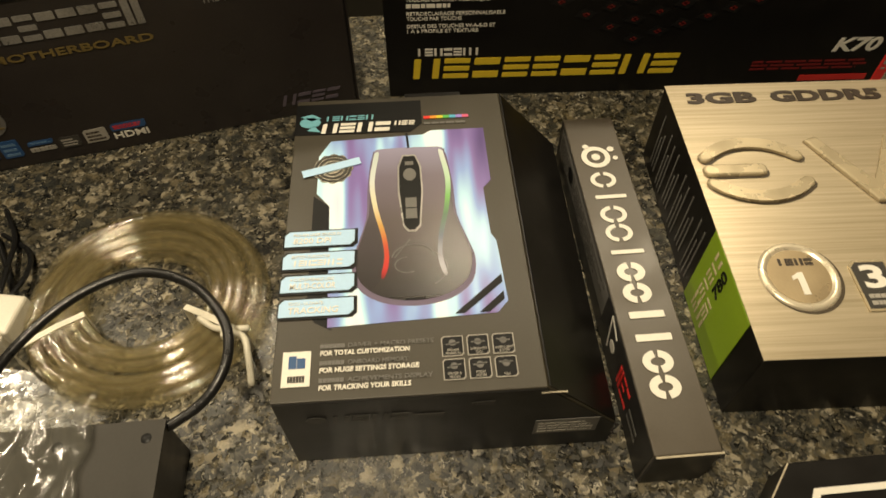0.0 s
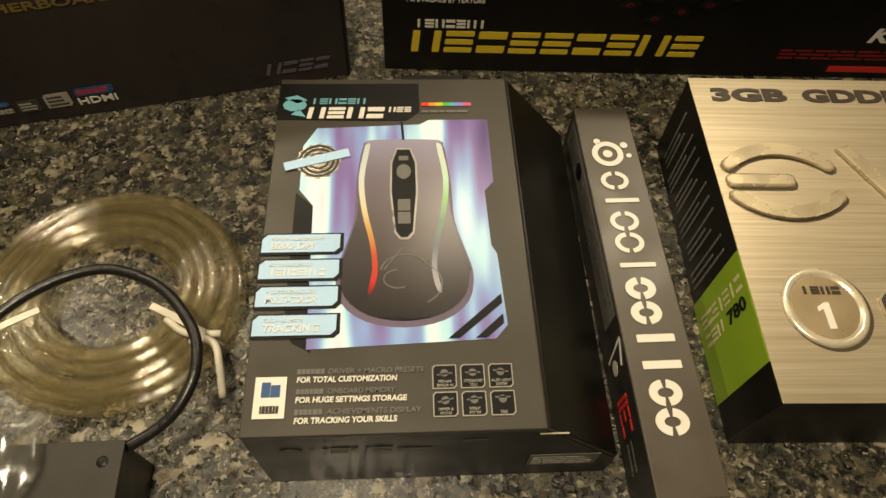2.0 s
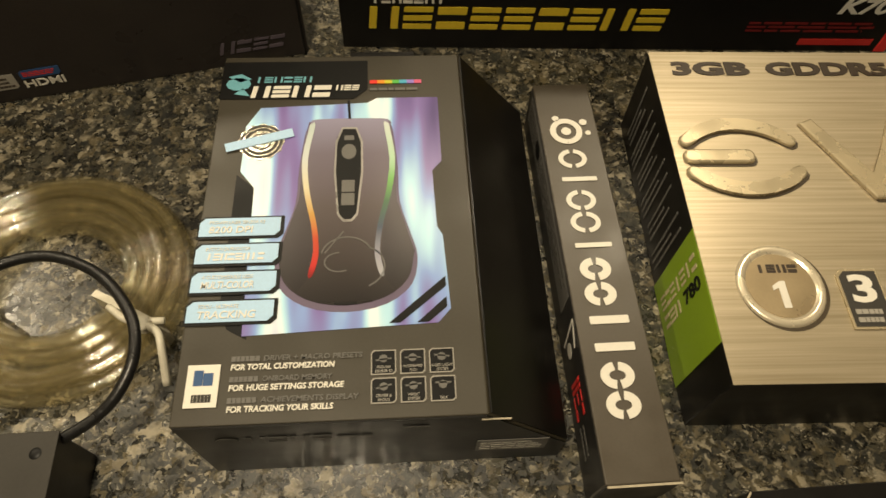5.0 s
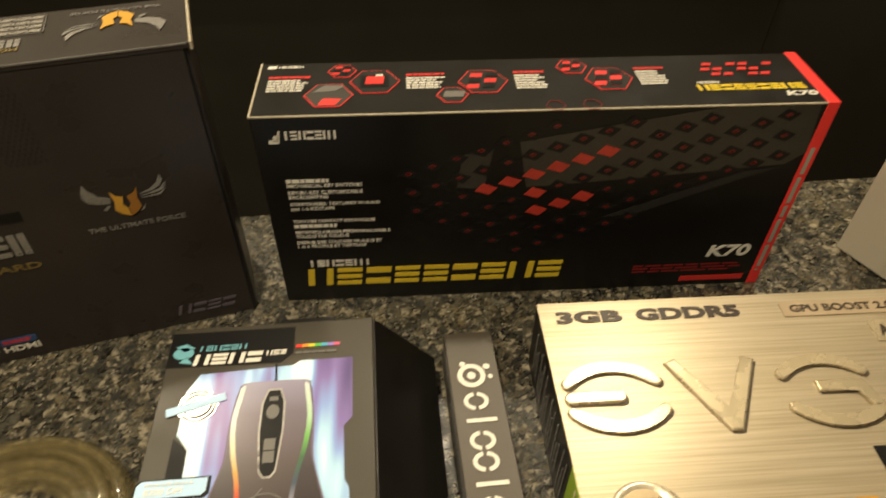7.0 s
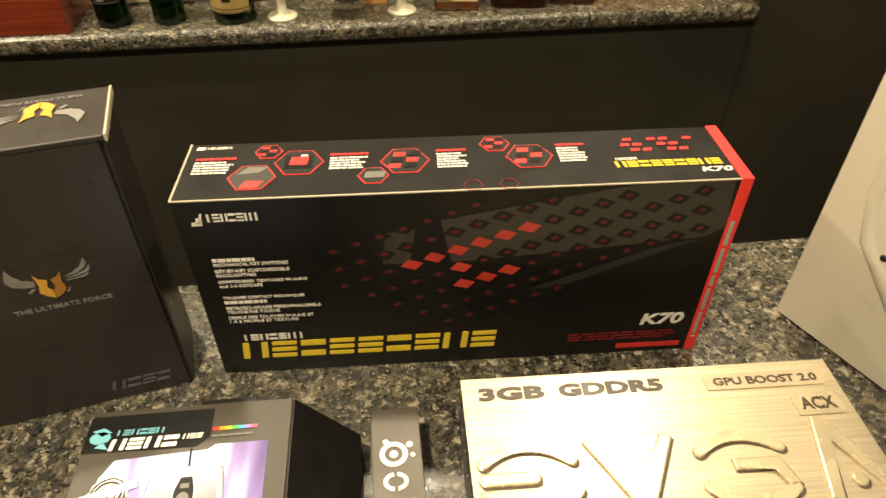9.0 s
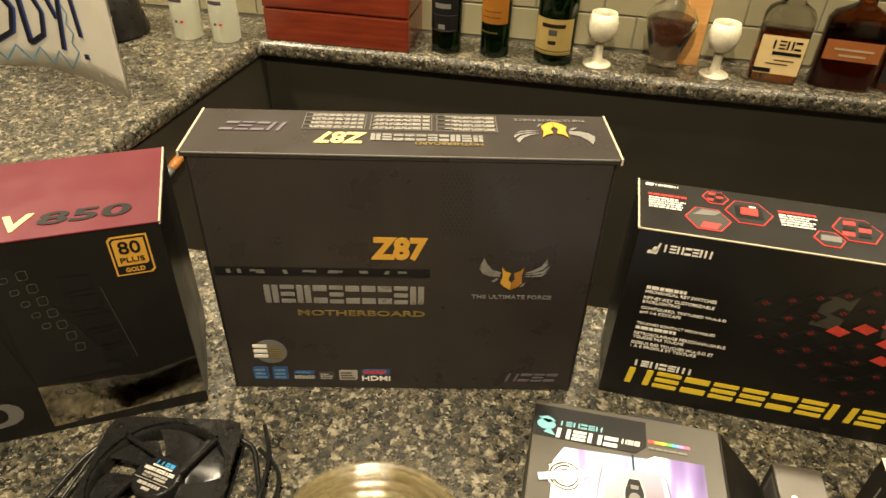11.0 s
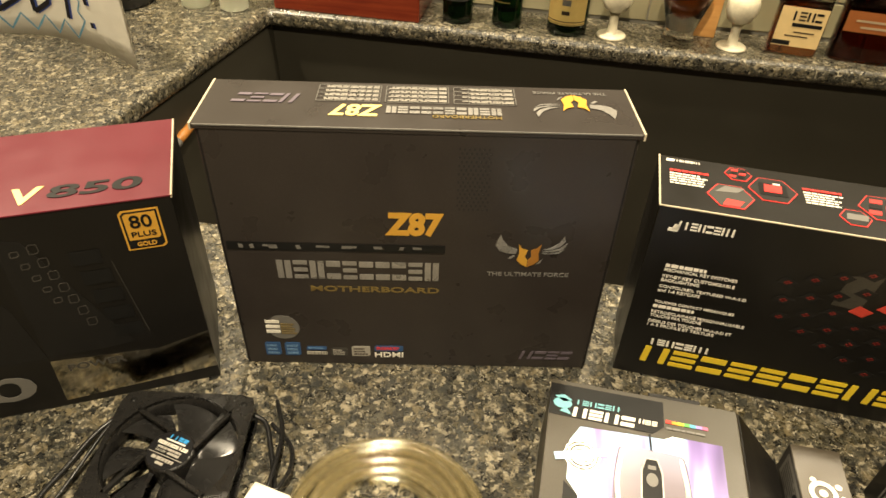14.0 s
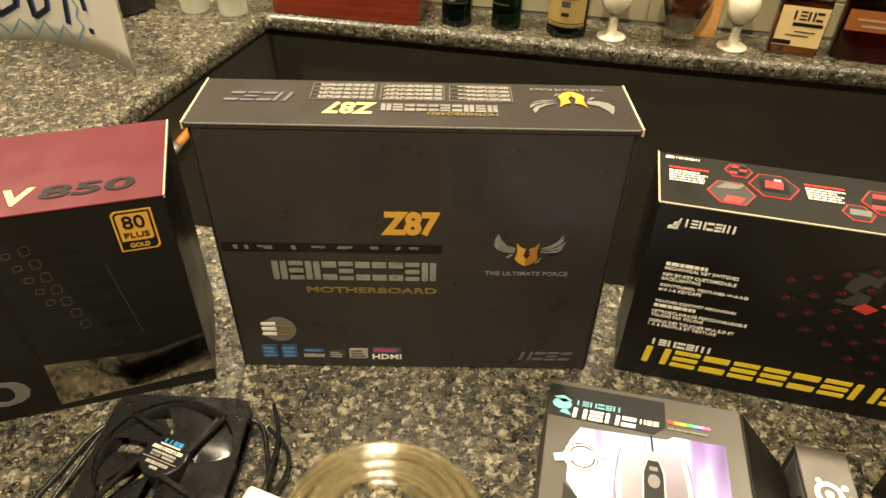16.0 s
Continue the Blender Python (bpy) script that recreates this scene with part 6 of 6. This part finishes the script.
# ---- handmade card ----
def greeting_card():
    b = thing("greeting_card", "curved white paper card with hand-drawn blue and black lettering", "card", 0, 0, 0)
    curve = smooth_path([(-0.88, 0.492, 0), (-0.97, 0.54, 0), (-1.07, 0.569, 0), (-1.16, 0.579, 0), (-1.3, 0.545, 0), (-1.46, 0.49, 0), (-1.62, 0.42, 0)], 10)
    run = [0.0]
    for p, q in zip(curve, curve[1:]):
        run.append(run[-1] + (q - p).length)
    def at(s, z, out=0.0):
        k = max(i for i in range(len(run) - 1) if run[i] <= max(s, 0))
        u = (s - run[k]) / (run[k + 1] - run[k])
        p = curve[k].lerp(curve[k + 1], u)
        d = (curve[k + 1] - curve[k]).normalized()
        nrm = Vector((-d.y, d.x, 0))
        return p + nrm * (0.0006 + out) * 1.0 + Vector((-0.06 * z, 0.10 * z, z + 0.0008))
    h, length = 0.3, run[-1] - 0.01
    bm = bmesh.new()
    grid = [[bm.verts.new(at(length * i / 60, h * j / 8)) for j in range(9)] for i in range(61)]
    for i in range(60):
        for j in range(8):
            bm.faces.new((grid[i][j], grid[i][j + 1], grid[i + 1][j + 1], grid[i + 1][j]))
    bmesh.ops.solidify(bm, geom=bm.faces[:], thickness=0.0006)
    part("sheet", bm, mat("white_paper", (0.74, 0.72, 0.66), 0.75, vary=0.05, grain=12), b, "", True)
    ink, pen, sky = mat("black_marker", (0.012, 0.011, 0.014), 0.6), mat("blue_marker", (0.05, 0.09, 0.36), 0.6), mat("light_blue_marker", (0.16, 0.36, 0.50), 0.6)

    def stroke(pts, w, m, lift):
        path = [Vector((x, y)) for x, y in pts]
        fine = []
        for p, q in zip(path, path[1:]):
            n = max(2, int((q - p).length / 0.012))
            fine += [p.lerp(q, k / n) for k in range(n)]
        fine.append(path[-1])
        bm = bmesh.new()
        rows = []
        for k, p in enumerate(fine):
            d = (fine[min(k + 1, len(fine) - 1)] - fine[max(k - 1, 0)]).normalized() * w / 2
            rows.append([bm.verts.new(at(max(p.x + e * -d.y, 0.001), p.y + e * d.x, lift)) for e in (-1, 1)])
        for a, c in zip(rows, rows[1:]):
            bm.faces.new((a[0], a[1], c[1], c[0]))
        bmesh.ops.solidify(bm, geom=bm.faces[:], thickness=-0.0002)
        part("pen_stroke", bm, m, b)

    def letter(kind, s, w, z0=0.047, z1=0.165):
        # s is the letter's side nearest to the card's free end
        hh = z1 - z0
        if kind == "D":
            arc = [(s + w, z0), (s + w * 0.98, z1)], [(s + w, z1), (s + w * 0.45, z1 - 0.1 * hh), (s, z0 + 0.55 * hh), (s + w * 0.25, z0 + 0.18 * hh), (s + w, z0)]
        elif kind == "A":
            arc = [(s + w, z0), (s + w * 0.5, z1), (s, z0)], [(s + w * 0.8, z0 + 0.38 * hh), (s + w * 0.2, z0 + 0.36 * hh)]
        elif kind == "Y":
            arc = [(s + w, z1), (s + w * 0.45, z0 + 0.5 * hh)], [(s, z1), (s + w * 0.55, z0)]
        else:
            arc = [(s, z1 + 0.01), (s - 0.004, z0 + 0.035)], [(s - 0.006, z0 + 0.004), (s - 0.007, z0 - 0.006)]
        for line in arc:
            stroke([(x - 0.005, y) for x, y in line], 0.009, pen, 0.0012)
            stroke(line, 0.009, ink, 0.0020)
    for kind, s, w in (("D", 0.47, 0.06), ("A", 0.385, 0.068), ("D", 0.307, 0.055), ("D", 0.238, 0.05), ("Y", 0.178, 0.045), ("!", 0.145, 0)):
        letter(kind, s, w)
    zig = [(0.165 + 0.026 * k, 0.012 if k % 2 else 0.042) for k in range(17)]
    stroke(zig, 0.004, sky, 0.0012)
    stroke([(0.165, 0.042), (0.158, 0.05), (0.172, 0.065), (0.16, 0.085), (0.174, 0.1), (0.164, 0.12), (0.178, 0.14), (0.17, 0.17)], 0.004, sky, 0.0012)


greeting_card()

# ---- tiles of the back wall ----
tile_wall = bpy.data.objects["wall_tiled"]
tile_bm = block(-0.0735, -0.005, -0.0355, 0.0735, 0.001, 0.0355, 0.0016)
tile_me = bpy.data.meshes.new("tile")
tile_bm.to_mesh(tile_me)
tile_bm.free()
tile_me.materials.append(TILE)
for j in range(4):
    for i in range(22):
        x = -2.3 + 0.15 * i + (0.075 if j % 2 else 0)
        if x > 0.89:
            continue
        o = new("tile", tile_me)
        o.parent = tile_wall
        o.matrix_basis = pose(x, FAR(x) + 0.1655, 0.0385 + 0.075 * j, 0, 0, 2.6)
